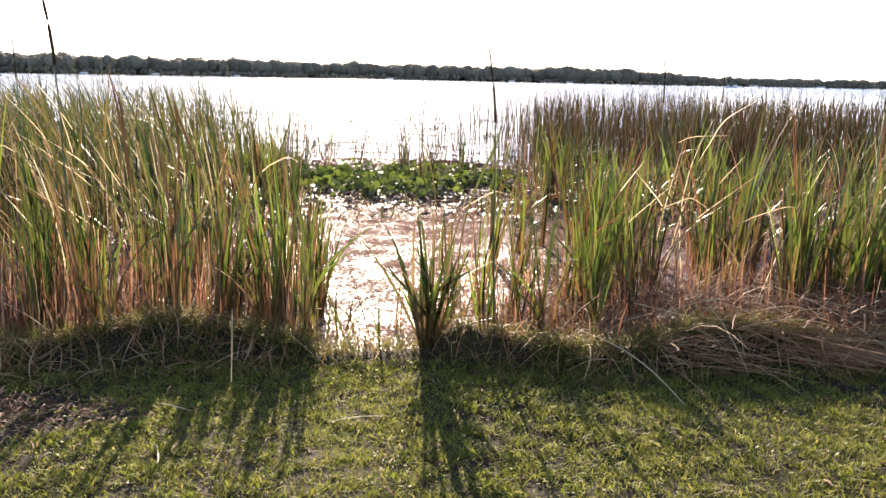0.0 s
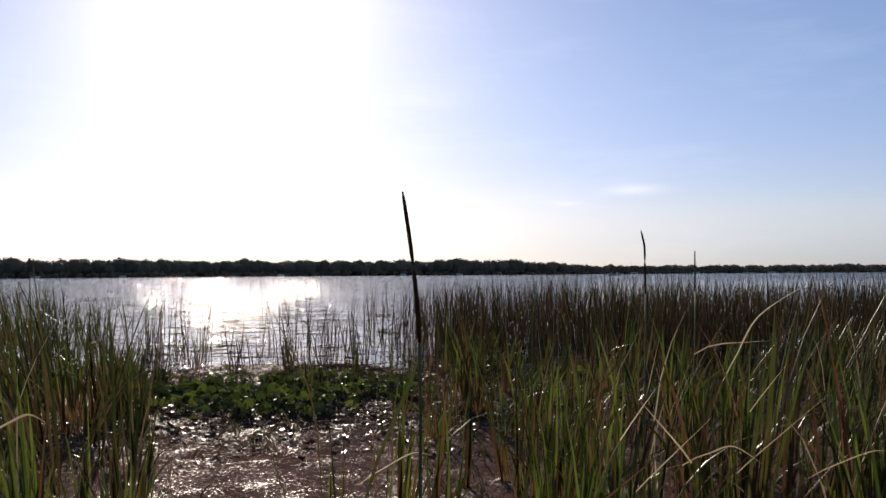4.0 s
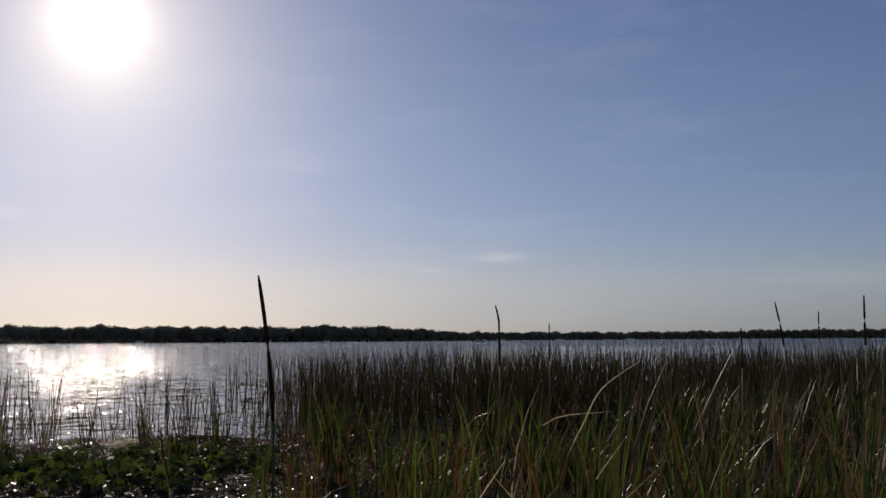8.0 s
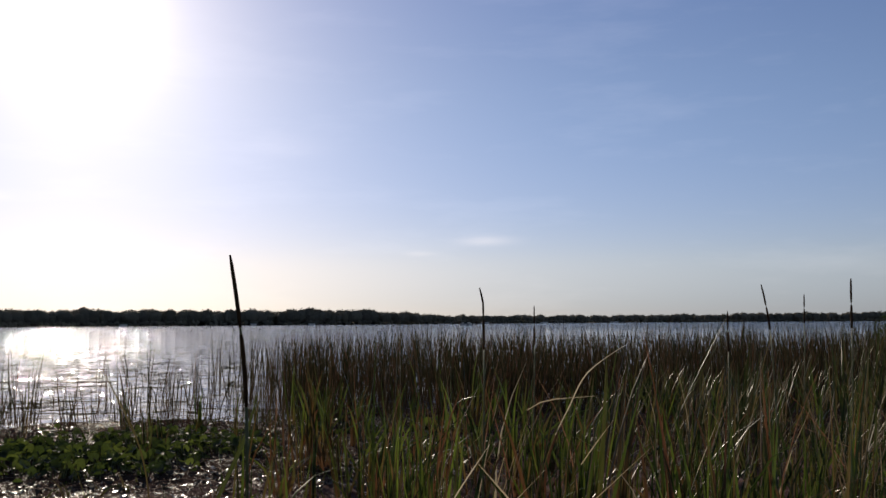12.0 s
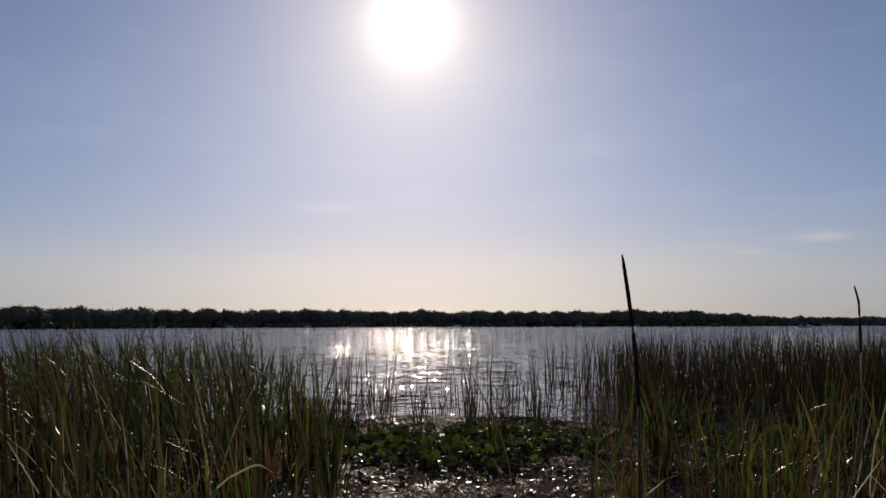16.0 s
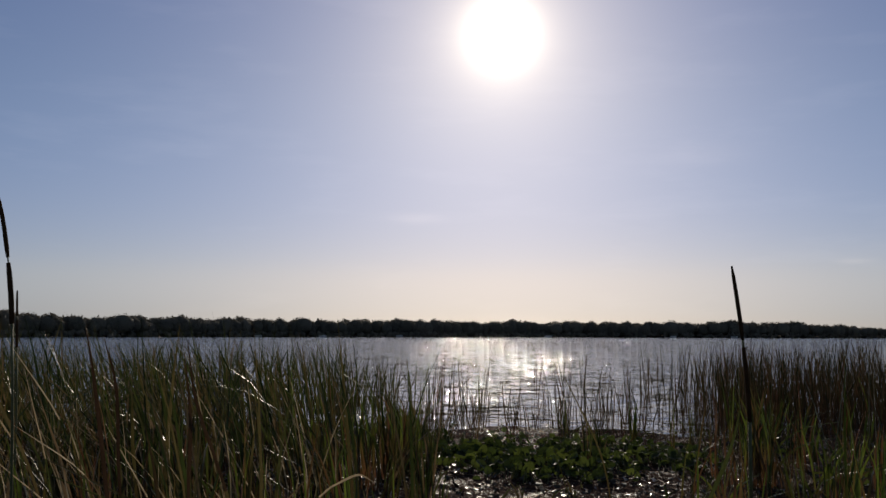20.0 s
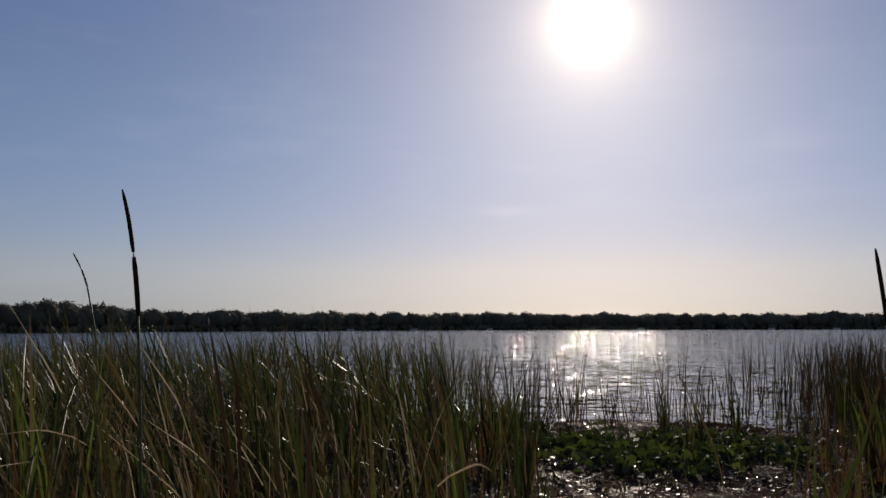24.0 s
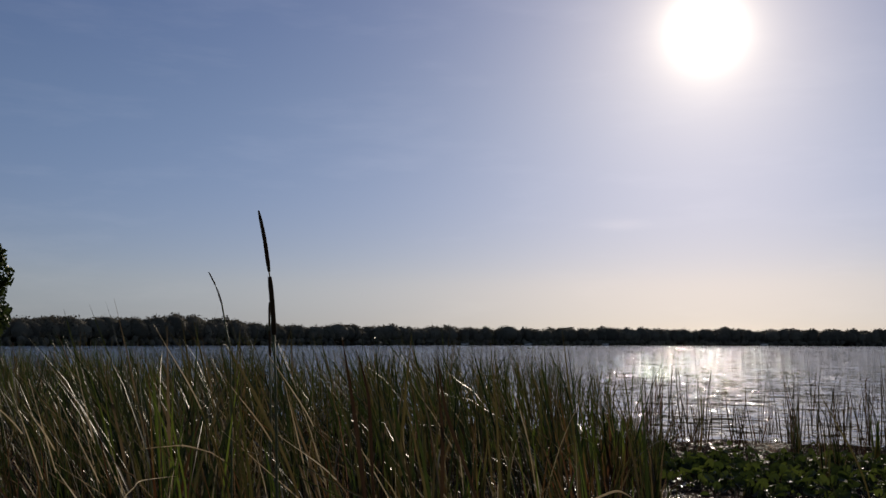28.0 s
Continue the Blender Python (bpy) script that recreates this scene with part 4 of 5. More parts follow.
def make_clumps():
    """Cattail plants at the water's edge, leaf by leaf."""
    rng = np.random.default_rng(21)
    kinds = []
    leaf_meshes = []
    for q in range(26):
        h = np.array([rng.uniform(0.95, 1.42)])
        dr = np.array([rng.uniform(0.3, 0.7) if q % 13 == 0 else rng.uniform(0, 0.12)])
        v, f, u = blades(rng, np.zeros((1, 3)), h, np.array([rng.uniform(0.011, 0.023)]), np.array([rng.uniform(0.0, 0.10)]), dr, 8, heading=np.array([0.0]))
        leaf_meshes.append(mesh_from("leaf", v, f, M_REED, u, smooth=True))
    for q in range(6):
        e = tagged(new("cattail_plant"), "green cattail plant with long narrow upright leaves, rusty at the foot", "cattail", "cattails along the bank")
        for k in range(11):
            le = part("leaf", leaf_meshes[rng.integers(26)], e)
            le.matrix_basis = pose(rng.normal(0, 0.022), rng.normal(0, 0.022), 0, rng.normal(0, 2.5), rng.normal(0, 2.5), rng.uniform(0, 360)) @ Matrix.Scale(rng.uniform(0.75, 1.08), 4)
        kinds.append(e)
    spots = [(1.02, 6.75), (0.92, 7.05), (0.98, 8.1), (0.78, 7.5), (2.15, 6.85), (2.5, 6.75), (2.2, 8.3), (2.75, 7.5), (2.05, 9.6), (2.32, 7.25), (1.95, 7.7), (2.62, 8.9), (2.42, 7.0), (2.85, 6.8), (2.95, 8.1), (0.98, 8.5), (0.90, 8.9), (0.86, 9.3), (0.72, 9.0), (0.78, 9.8), (0.66, 10.3), (1.02, 7.8)]
    while len(spots) < 215:
        x = rng.uniform(-4.5, 8.5)
        y = float(bank_line(x)) + 0.12 + abs(rng.normal(0, 1.9))
        if rng.random() < (0.35 if x < 0.9 else 0.15):
            continue
        if (x < 0.9 - 0.10 * (y - 6.5) or x > 2.7 + 0.05 * (y - 6.5)) and not (3.1 < x < 6.0 and y < 7.3):
            spots.append((x, y))
    for q, (x, y) in enumerate(spots):
        m = pose(x, y, float(land(x, y)) - 0.02) @ pose(0, 0, 0, rng.normal(0, 4), rng.normal(0, 4) + 9 * float(step01((x - 4) / 3) - step01((-0.2 - x) / 3)), 0) @ pose(0, 0, 0, 0, 0, rng.uniform(0, 360)) @ Matrix.Scale(rng.uniform(0.85, 1.08) * (0.88 if q < 22 else 1.0) * (1 - 0.12 * step01((y - 9) / 3)) * (1 + 0.09 * step01((x - 2.2) / 0.4) * step01((6.5 - x) / 2)), 4)
        if q < 6:
            kinds[q].matrix_basis = m
        else:
            c = copy_thing(kinds[q % 6], Matrix())
            c.matrix_basis = m
    # the short spreading plant in the gap
    own = np.random.default_rng(78)
    e = tagged(new("cattail_plant"), "short dark green cattail fan growing at the edge of the gap", "cattail", "cattails along the bank")
    for k in range(64):
        star = k % 5 < 2                                # some leaves spread like a star from the stem
        h = np.array([own.uniform(0.26, 0.52) if star else own.uniform(0.45, 1.0)])
        v, f, u = blades(own, np.zeros((1, 3)), h, np.array([own.uniform(0.012, 0.021)]), np.array([0.0]), np.array([own.uniform(0.0, 0.2)]), 6, heading=np.array([0.0]))
        le = part("leaf", mesh_from("leaf", v, f, M_SHADED_MARSH if k % 4 else M_REED, u, smooth=True), e)
        le.matrix_basis = pose(own.normal(0, 0.025), own.normal(0, 0.02), own.uniform(0.10, 0.42) if star else 0, 0, 0, own.uniform(0, 360)) @ pose(0, 0, 0, 0, own.uniform(12, 62) if star else abs(own.normal(0, 12)), 0)
    e.matrix_basis = pose(1.77, 6.5, -0.03)
    # single tufts out on the mat, broad-leaved, and rush tufts in the water
    for x, y, top in ((3.72, 14.8, 1.28), (3.86, 14.6, 1.36), (4.0, 14.5, 1.24), (4.1, 14.9, 1.15), (4.43, 13.0, 1.05), (4.2, 12.8, 0.92), (5.4, 12.0, 1.2), (5.22, 12.4, 1.08), (5.1, 13.5, 1.07), (6.07, 15.7, 1.12), (5.66, 11.9, 0.95), (5.7, 11.3, 1.14),
                      (3.27, 12.8, 0.5), (7.07, 17.4, 1.3), (6.1, 11.2, 0.98), (-0.86, 14.1, 1.40), (-0.45, 13.95, 1.37), (-0.30, 14.5, 1.30), (-0.16, 15.2, 1.12), (-1.0, 13.6, 1.38), (-0.6, 14.8, 1.25)):
        e = tagged(new("cattail_plant"), "broad-leaved green cattail tuft rising out of the wet mat", "cattail", "cattails out on the mat")
        for k in range(13):
            le = part("leaf", leaf_meshes[rng.integers(26)], e)
            le.matrix_basis = pose(rng.normal(0, 0.07), rng.normal(0, 0.07), 0, rng.normal(0, 5), rng.normal(0, 5), rng.uniform(0, 360)) @ Matrix.Diagonal((1.5, 1.5, (top + 0.15) / 1.30 * rng.uniform(0.62, 1.0), 1))
        e.matrix_basis = pose(x, y, WATER)
    stems = []
    for q in range(8):
        v, f, u = blades(rng, np.zeros((1, 3)), np.array([1.0]), np.array([rng.uniform(0.010, 0.018)]), np.array([rng.uniform(0.0, 0.12)]), np.array([rng.uniform(0, 0.06)]), 4, heading=np.array([0.0]))
        stems.append(mesh_from("leaf", v, f, M_RUSH, u, smooth=True))
    for x, y, top in ((0.86, 20.0, 0.98), (0.95, 20.2, 0.8), (0.25, 20.5, 0.8), (0.1, 20.7, 0.7), (-0.14, 21.2, 0.72), (1.78, 20.8, 0.95), (1.9, 20.9, 0.7), (2.65, 21.6, 1.15), (2.5, 21.3, 0.85), (3.2, 21.3, 1.34), (3.05, 21.6, 1.1), (2.18, 21.3, 0.92), (1.28, 20.8, 0.62), (-0.68, 21.3, 1.1)):
        e = tagged(new("rush_tuft"), "small dark tuft of rushes standing in the shallows", "rush", "rush tufts in the shallows")
        for k in range(12):
            le = part("leaf", stems[rng.integers(8)], e)
            le.matrix_basis = pose(rng.normal(0, 0.08), rng.normal(0, 0.08), 0, rng.normal(0, 5), rng.normal(0, 5), rng.uniform(0, 360)) @ Matrix.Diagonal((1, 1, (top + 0.2) * rng.uniform(0.5, 1.0), 1))
        e.matrix_basis = pose(x, y, WATER - 0.05)
    # thin young shoots standing in the gap
    for x, y in ((1.33, 6.8), (1.48, 6.72), (1.22, 7.3), (1.92, 6.8), (2.04, 6.62), (1.6, 7.5), (1.12, 6.66), (2.1, 7.9)):
        e = tagged(new("cattail_plant"), "thin young cattail shoots in the gap", "cattail", "cattails along the bank")
        for k in range(5):
            le = part("leaf", leaf_meshes[rng.integers(26)], e)
            le.matrix_basis = pose(rng.normal(0, 0.02), rng.normal(0, 0.02), 0, rng.normal(0, 7), rng.normal(0, 7), rng.uniform(0, 360)) @ Matrix.Diagonal((0.6, 0.6, rng.uniform(0.3, 0.62), 1))
        e.matrix_basis = pose(x, y, float(land(x, y)) - 0.02)


make_clumps()


def cattail(name_label, base, tip, spike=0.19, gap=0.02, male=0.21, r=0.009, hook=0.0, bend=0.0):
    """A flowering stalk: stem, thick lower spike, bare gap and thinner upper spike, from base to tip."""
    b, t = Vector(base), Vector(tip)
    e = tagged(new("cattail_stalk", None), name_label, "cattail", "cattail stalks")
    e.location = b
    d = t - b
    ln = d.length

    def at(s):
        """A point on the stalk: steep at the foot, leaning over towards the tip."""
        arc = max(0.0, (s - 0.78) / 0.22) ** 2
        return Vector(((d.x - bend) * s + bend * arc + 0.004 * math.sin(s * 11 + ln * 3) - hook * max(0, s - 0.95) * 8, d.y * s, d.z * s - abs(hook) * max(0, s - 0.97) * 10))

    s1 = 1 - (spike + gap + male) / ln
    s2, s3 = s1 + spike / ln, s1 + (spike + gap) / ln
    part("stem", from_bm("stem", tube([at(s1 * q / 8) for q in range(9)], [0.0075 - 0.003 * q / 8 for q in range(9)], 7), M_STEM), e)
    pts = [at(s1 + (s2 - s1) * q / 6) for q in range(7)]
    part("seed_spike", from_bm("seed_spike", tube(pts, [r * 0.8, r, r * 1.02, r, r * 1.01, r * 0.98, r * 0.75], 9), M_SPIKE), e, "dense dark brown seed spike")
    part("stalk_gap", from_bm("stalk_gap", tube([at(s2 - 0.004), at((s2 + s3) / 2), at(s3 + 0.004)], [0.0028] * 3, 6), M_STEM), e)
    pts = [at(s3 + (1 - s3) * q / 7) for q in range(8)]
    part("upper_spike", from_bm("upper_spike", tube(pts, [r * 0.6, r * 0.86, r * 0.84, r * 0.84, r * 0.82, r * 0.78, r * 0.7, r * 0.35], 8), M_SPIKE), e, "thin spent upper spike")
    return e


cattail("tall dark cattail stalk leaning over the reeds", (2.165, 6.55, -0.1), (2.018, 5.88, 1.783), spike=0.20, male=0.19, r=0.0062, bend=-0.03)
cattail("tall dark cattail stalk bent over at the tip", (-0.385, 6.9, -0.1), (-0.503, 6.83, 2.148), spike=0.23, male=0.25, r=0.010, hook=0.01, bend=-0.05)
cattail("thin crooked cattail stalk with a small spike", (-1.28, 8.0, -0.2), (-1.50, 8.0, 2.01), spike=0.09, male=0.08, r=0.005, hook=0.02, bend=-0.12)
cattail("slim cattail stalk with a hooked tip", (3.66, 8.4, -0.2), (3.59, 8.17, 1.812), spike=0.16, male=0.17, r=0.0068, hook=0.05)
cattail("slim leaning cattail stalk", (6.585, 9.5, -0.2), (6.425, 9.5, 1.89), spike=0.17, male=0.16, r=0.008, bend=-0.05)
cattail("slim upright cattail stalk", (6.85, 9.1, -0.2), (6.83, 9.0, 1.92), spike=0.17, male=0.18, r=0.009)
for x, y, z, dx, r in ((4.65, 9.83, 1.73, 0.0, 0.006), (5.84, 9.13, 1.68, -0.03, 0.007), (8.19, 11.1, 1.87, 0.0, 0.008), (-1.11, 7.98, 1.83, 0.0, 0.007)):
    cattail("thin brown cattail stalk above the reeds", (x - dx, y + 0.1, -0.25), (x, y, z), spike=0.14, male=0.13, r=r)


def make_bank():
    rng = np.random.default_rng(31)
    # overhanging rough grass along the bank's edge
    n = 30000
    x = rng.uniform(-5, 8, n)
    y = bank_line(x) + rng.normal(-0.03, 0.09, n)
    patch = np.where((x > 1.05) & (x < 1.75), 0.4, 1.0) * (0.35 + 0.65 * clumped(x, y * 0 + 1.0, 1.3))
    ok = rng.random(n) < patch
    x, y = x[ok], y[ok]
    k = len(x)
    vfu = flat_blades(rng, np.stack([x, y, land(x, y) - 0.01], -1), rng.uniform(0.05, 0.20, k), rng.uniform(0.003, 0.008, k), rng.uniform(0.4, 1.7, k), 3)
    tagged(new("bank_grass", mesh_from("bank_grass", vfu[0], vfu[1], M_TUSSOCK, vfu[2])), "rough dark grass overhanging the water's edge", "grass", kind="stuff")
    # lawn: small leafy tufts, thinning out into coarser grass
    def fine(x, y):
        return np.clip(1.55 - np.hypot((x - 1.7) / 3.2, (y - 5.2) / 2.0) - 0.35 * clumped(x * 0.7, y * 0.7), 0, 1)

    n = 58000
    x, y = rng.uniform(-3.1, 6.5, n), rng.uniform(2.2, 6.5, n)
    bare = np.hypot((x + 0.55) / 0.75, (y - 5.55) / 0.36) + 0.25 * np.sin(x * 9) * np.sin(y * 11)
    ok = (y < bank_line(x) - 0.12 - 0.1 * np.abs(np.sin(x * 3.1))) & ((bare > 1) | (rng.random(n) < 0.06)) & (rng.random(n) < fine(x, y) * (0.6 + 0.6 * clumped(x, y, 2.3)))
    c = np.repeat(np.nonzero(ok)[0], 9)
    tall = rng.uniform(0.6, 1.4, n)[c]
    x, y = x[c] + rng.normal(0, 0.018, len(c)), y[c] + rng.normal(0, 0.018, len(c))
    k = len(x)
    vfu = flat_blades(rng, np.stack([x, y, land(x, y) - 0.004], -1), tall * rng.uniform(0.012, 0.042, k), rng.uniform(0.003, 0.0068, k), rng.uniform(0.3, 1.8, k), 2)
    tagged(new("lawn_grass", mesh_from("lawn_grass", vfu[0], vfu[1], M_GRASS, vfu[2])), "short rough yellow-green lawn grass", "grass", kind="stuff")
    n = 46000
    x, y = rng.uniform(-9, 12, n), rng.uniform(-7, 8.5, n)
    bare = np.hypot((x + 0.55) / 0.75, (y - 5.55) / 0.36)
    ok = (y < bank_line(x) - 0.1) & (rng.random(n) < 1 - fine(x, y)) & (bare > 1)
    c = np.repeat(np.nonzero(ok)[0], 6)
    x, y = x[c] + rng.normal(0, 0.035, len(c)), y[c] + rng.normal(0, 0.035, len(c))
    k = len(x)
    vfu = flat_blades(rng, np.stack([x, y, land(x, y) - 0.004], -1), rng.uniform(0.02, 0.06, k), rng.uniform(0.007, 0.017, k), rng.uniform(0.3, 1.8, k), 1)
    tagged(new("lawn_grass", mesh_from("lawn_grass", vfu[0], vfu[1], M_GRASS, vfu[2])), "rough lawn running on along the shore", "grass", kind="stuff")
    # round-leaved weeds in the lawn
    v, f = [], []
    for q in range(22000):
        x, y = rng.uniform(-3.6, 7.2), rng.uniform(1.8, 6.3)
        if rng.random() > float(clumped(np.array(x + 3), np.array(y), 0.9)):
            continue
        r, h, tx, ty = rng.uniform(0.004, 0.009), rng.uniform(0.012, 0.04), rng.normal(0, 0.6), rng.normal(0, 0.6)
        o = len(v)
        z = float(land(x, y)) + h
        for k in range(6):
            a = k * math.pi / 3
            dx, dy = r * math.cos(a), r * math.sin(a)
            v.append((x + dx, y + dy, z + dx * tx + dy * ty))
        f += [(o, o + 1, o + 2, o + 3), (o, o + 3, o + 4, o + 5)]
    tagged(new("lawn_weeds", mesh_from("lawn_weeds", v, f, M_GRASS, np.full((len(v), 2), 0.6))), "small round-leaved weeds among the grass", "weeds", kind="stuff")


make_bank()


def make_litter():
    rng = np.random.default_rng(41)
    # heap of fallen dead reeds by the bank
    n = 2600
    x = rng.normal(4.4, 0.9, n).clip(2.6, 7.5)
    y = bank_line(x) + rng.uniform(0.0, 1.3, n)
    z = np.maximum(land(x, y), WATER) + np.abs(rng.normal(0, 0.07, n))
    ang = rng.normal(0.15, 0.6, n) + np.pi * (rng.random(n) < 0.5)
    ln = rng.uniform(0.25, 1.1, n)
    a = np.stack([x, y, z], -1)
    b = a + np.stack([np.cos(ang) * ln, np.sin(ang) * ln, rng.normal(0.02, 0.15, n)], -1)
    b[:, 2] = np.clip(b[:, 2], np.maximum(land(b[:, 0], b[:, 1]), WATER) + 0.01, 0.3)
    tagged(new("fallen_reeds", mesh_from("fallen_reeds", *straws_args(straws(rng, a, b, rng.uniform(0.006, 0.016, n), rng.uniform(-0.03, 0.12, n)), M_DEAD))), "tangled heap of fallen pinkish-brown dead reeds", "dead reeds", kind="stuff")
    # brown leaf litter on the bare patch and thinly over the lawn
    n = 1000
    close = rng.random(n) < 0.7
    x, y = np.where(close, rng.normal(-0.55, 0.45, n), rng.uniform(-2, 5, n)), np.where(close, rng.normal(5.55, 0.2, n), rng.uniform(3.2, 6.4, n))
    a = np.stack([x, y, land(x, y) + 0.012], -1)
    ang, ln = rng.uniform(0, 2 * np.pi, n), rng.uniform(0.02, 0.09, n)
    b = a + np.stack([np.cos(ang) * ln, np.sin(ang) * ln, rng.normal(0.005, 0.012, n)], -1)
    tagged(new("leaf_litter", mesh_from("leaf_litter", *straws_args(straws(rng, a, b, rng.uniform(0.006, 0.016, n), rng.uniform(0, 0.01, n), 2), M_DEAD))), "brown dead leaf scraps on bare soil and lawn", "leaf litter", kind="stuff")
    # thin dead straws draped over the lip of the bank
    n = 900
    x = rng.uniform(-5, 8, n)
    x = x[(x < 1.0) | (x > 1.85)]
    n = len(x)
    y = bank_line(x) + rng.normal(-0.02, 0.10, n)
    a = np.stack([x, y, land(x, y) + rng.uniform(0.01, 0.09, n)], -1)
    ang, ln = rng.normal(-1.57, 0.9, n), rng.uniform(0.08, 0.40, n)
    bx, by = x + np.cos(ang) * ln, y + np.sin(ang) * ln
    b = np.stack([bx, by, land(bx, by) + rng.uniform(0.0, 0.06, n)], -1)
    tagged(new("bank_straw", mesh_from("bank_straw", *straws_args(straws(rng, a, b, rng.uniform(0.003, 0.007, n), rng.uniform(0.0, 0.05, n), 4), M_LIT_STRAW))), "thin dead straw draped over the lip of the bank", "dead reeds", kind="stuff")
    # brown thatch and loose straw covering the slope down to the lawn
    n = 30000
    x = rng.uniform(-4, 7.5, n)
    y = bank_line(x) - 0.06 - 0.42 * rng.random(n) ** 1.3
    ok = (rng.random(n) < 0.25 + 0.75 * clumped(x * 1.3, y * 1.5, 1.4)) & ((x < 0.95) | (x > 1.95))
    x, y = x[ok], y[ok]
    k = len(x)
    vfu = flat_blades(rng, np.stack([x, y, land(x, y) - 0.004], -1), rng.uniform(0.02, 0.085, k), rng.uniform(0.003, 0.007, k), rng.uniform(0.3, 1.8, k), 2)
    tagged(new("bank_thatch", mesh_from("bank_thatch", vfu[0], vfu[1], M_TUSSOCK, vfu[2])), "brown and green thatch covering the slope of the bank", "grass", kind="stuff")
    n = 2100
    heap = rng.random(n) < 0.66
    x = np.where(heap, rng.normal(4.8, 0.85, n).clip(3.1, 7.2), rng.uniform(-3.5, 0.9, n))
    y = bank_line(x) - np.where(heap, 0.34, 0.5) * rng.random(n) ** np.where(heap, 1.1, 1.8) + 0.06
    ang = np.where(heap, rng.normal(-0.35, 0.45, n), rng.uniform(0, 2 * np.pi, n))
    ln = np.where(heap, rng.uniform(0.2, 0.75, n), rng.uniform(0.06, 0.32, n))
    bx, by = x + np.cos(ang) * ln, y + np.sin(ang) * ln * 0.7
    rise = np.where(heap, 0.09, 0.04)
    a = np.stack([x, y, land(x, y) + rise * rng.random(n)], -1)
    b = np.stack([bx, by, land(bx, by) + rise * rng.random(n)], -1)
    tagged(new("bank_litter", mesh_from("bank_litter", *straws_args(straws(rng, a, b, rng.uniform(0.003, 0.009, n), rng.uniform(-0.02, 0.04, n), 5), M_LIT_STRAW))), "reddish-brown dead reed straw lying down the bank", "dead reeds", kind="stuff")
    # thin dead stems standing among the reeds' feet
    n = 3400
    x = np.where(rng.random(n) < 0.72, rng.uniform(-5, 1.05, n), rng.uniform(1.9, 9, n))
    y = bank_line(x) + 0.05 + np.abs(rng.normal(0, 1.1, n))
    z = np.maximum(land(x, y), WATER)
    a = np.stack([x, y, z - 0.02], -1)
    ln, ang = rng.uniform(0.25, 0.75, n), rng.uniform(0, 2 * np.pi, n)
    b = a + np.stack([np.cos(ang) * ln * rng.uniform(0, 0.25, n), np.sin(ang) * ln * rng.uniform(0, 0.25, n), ln], -1)
    tagged(new("dead_stems", mesh_from("dead_stems", *straws_args(straws(rng, a, b, rng.uniform(0.004, 0.009, n), np.zeros(n), 4), M_DEAD))), "thin rusty dead stems among the feet of the reeds", "dead reeds", kind="stuff")
    # dead undergrowth at the foot of the stand
    n = 6500
    x = np.where(rng.random(n) < 0.36, rng.uniform(-6, 1.0, n), rng.uniform(2.2, 10, n))
    y = bank_line(x) + np.abs(rng.normal(0.25, 0.9, n))
    z = np.maximum(land(x, y), WATER)
    a = np.stack([x, y, z], -1)
    ang, ln = rng.uniform(0, 2 * np.pi, n), rng.uniform(0.15, 0.7, n)
    b = a + np.stack([np.cos(ang) * ln * 0.55, np.sin(ang) * ln * 0.55, ln * rng.uniform(0.0, 0.8, n)], -1)
    b[:, 2] = np.maximum(b[:, 2], np.maximum(land(b[:, 0], b[:, 1]), WATER))
    tagged(new("dead_undergrowth", mesh_from("dead_undergrowth", *straws_args(straws(rng, a, b, rng.uniform(0.005, 0.014, n), rng.uniform(-0.02, 0.1, n), 4), M_DEAD))), "brown broken reeds at the foot of the stand", "dead reeds", kind="stuff")

    def fallen(a, b, w, sag, label, name="fallen_leaf"):
        v, f, u = straws(rng, np.array([a], float), np.array([b], float), np.array([w]), np.array([sag]), 10)
        o = v.mean(0)
        o[2] = v[:, 2].min()
        ob = new(name, mesh_from(name, v - o, f, M_STRAW, u, smooth=True))
        ob.location = o
        return tagged(ob, label, "dead leaf", "pale fallen reed leaves")

    fallen((2.62, 6.35, 0.20), (3.03, 5.62, 0.0), 0.011, 0.05, "long pale dead reed leaf drooping onto the lawn")
    fallen((0.62, 6.5, 0.27), (0.70, 5.95, 0.01), 0.009, 0.03, "pale dead reed leaf hanging over the bank")
    fallen((0.52, 5.10, 0.01), (0.57, 4.90, 0.01), 0.010, 0.0, "short pale dead leaf lying on the lawn")
    fallen((1.25, 5.35, 0.02), (1.55, 5.42, 0.02), 0.009, 0.01, "broken straw lying on the lawn")
    fallen((-0.55, 6.0, 0.02), (-0.5, 5.55, 0.01), 0.009, 0.03, "thin pale straw on the lawn")
    fallen((0.42, 5.6, 0.02), (0.6, 5.5, 0.02), 0.009, 0.01, "small straw on the lawn")
    fallen((3.47, 6.55, 0.3), (3.56, 6.1, 0.02), 0.009, 0.03, "pale dead leaf bent down to the grass")
    for q in range(16):
        x = 3.0 + 0.2 * q
        fallen((x, 6.45 + rng.uniform(-0.1, 0.3), rng.uniform(0.1, 0.45)), (x + rng.uniform(0.5, 1.2), 6.2 + rng.uniform(-0.1, 0.4), rng.uniform(0.02, 0.25)), 0.010, rng.uniform(0, 0.15), "long pale dead stalk in the fallen heap", "fallen_stalk")


make_litter()


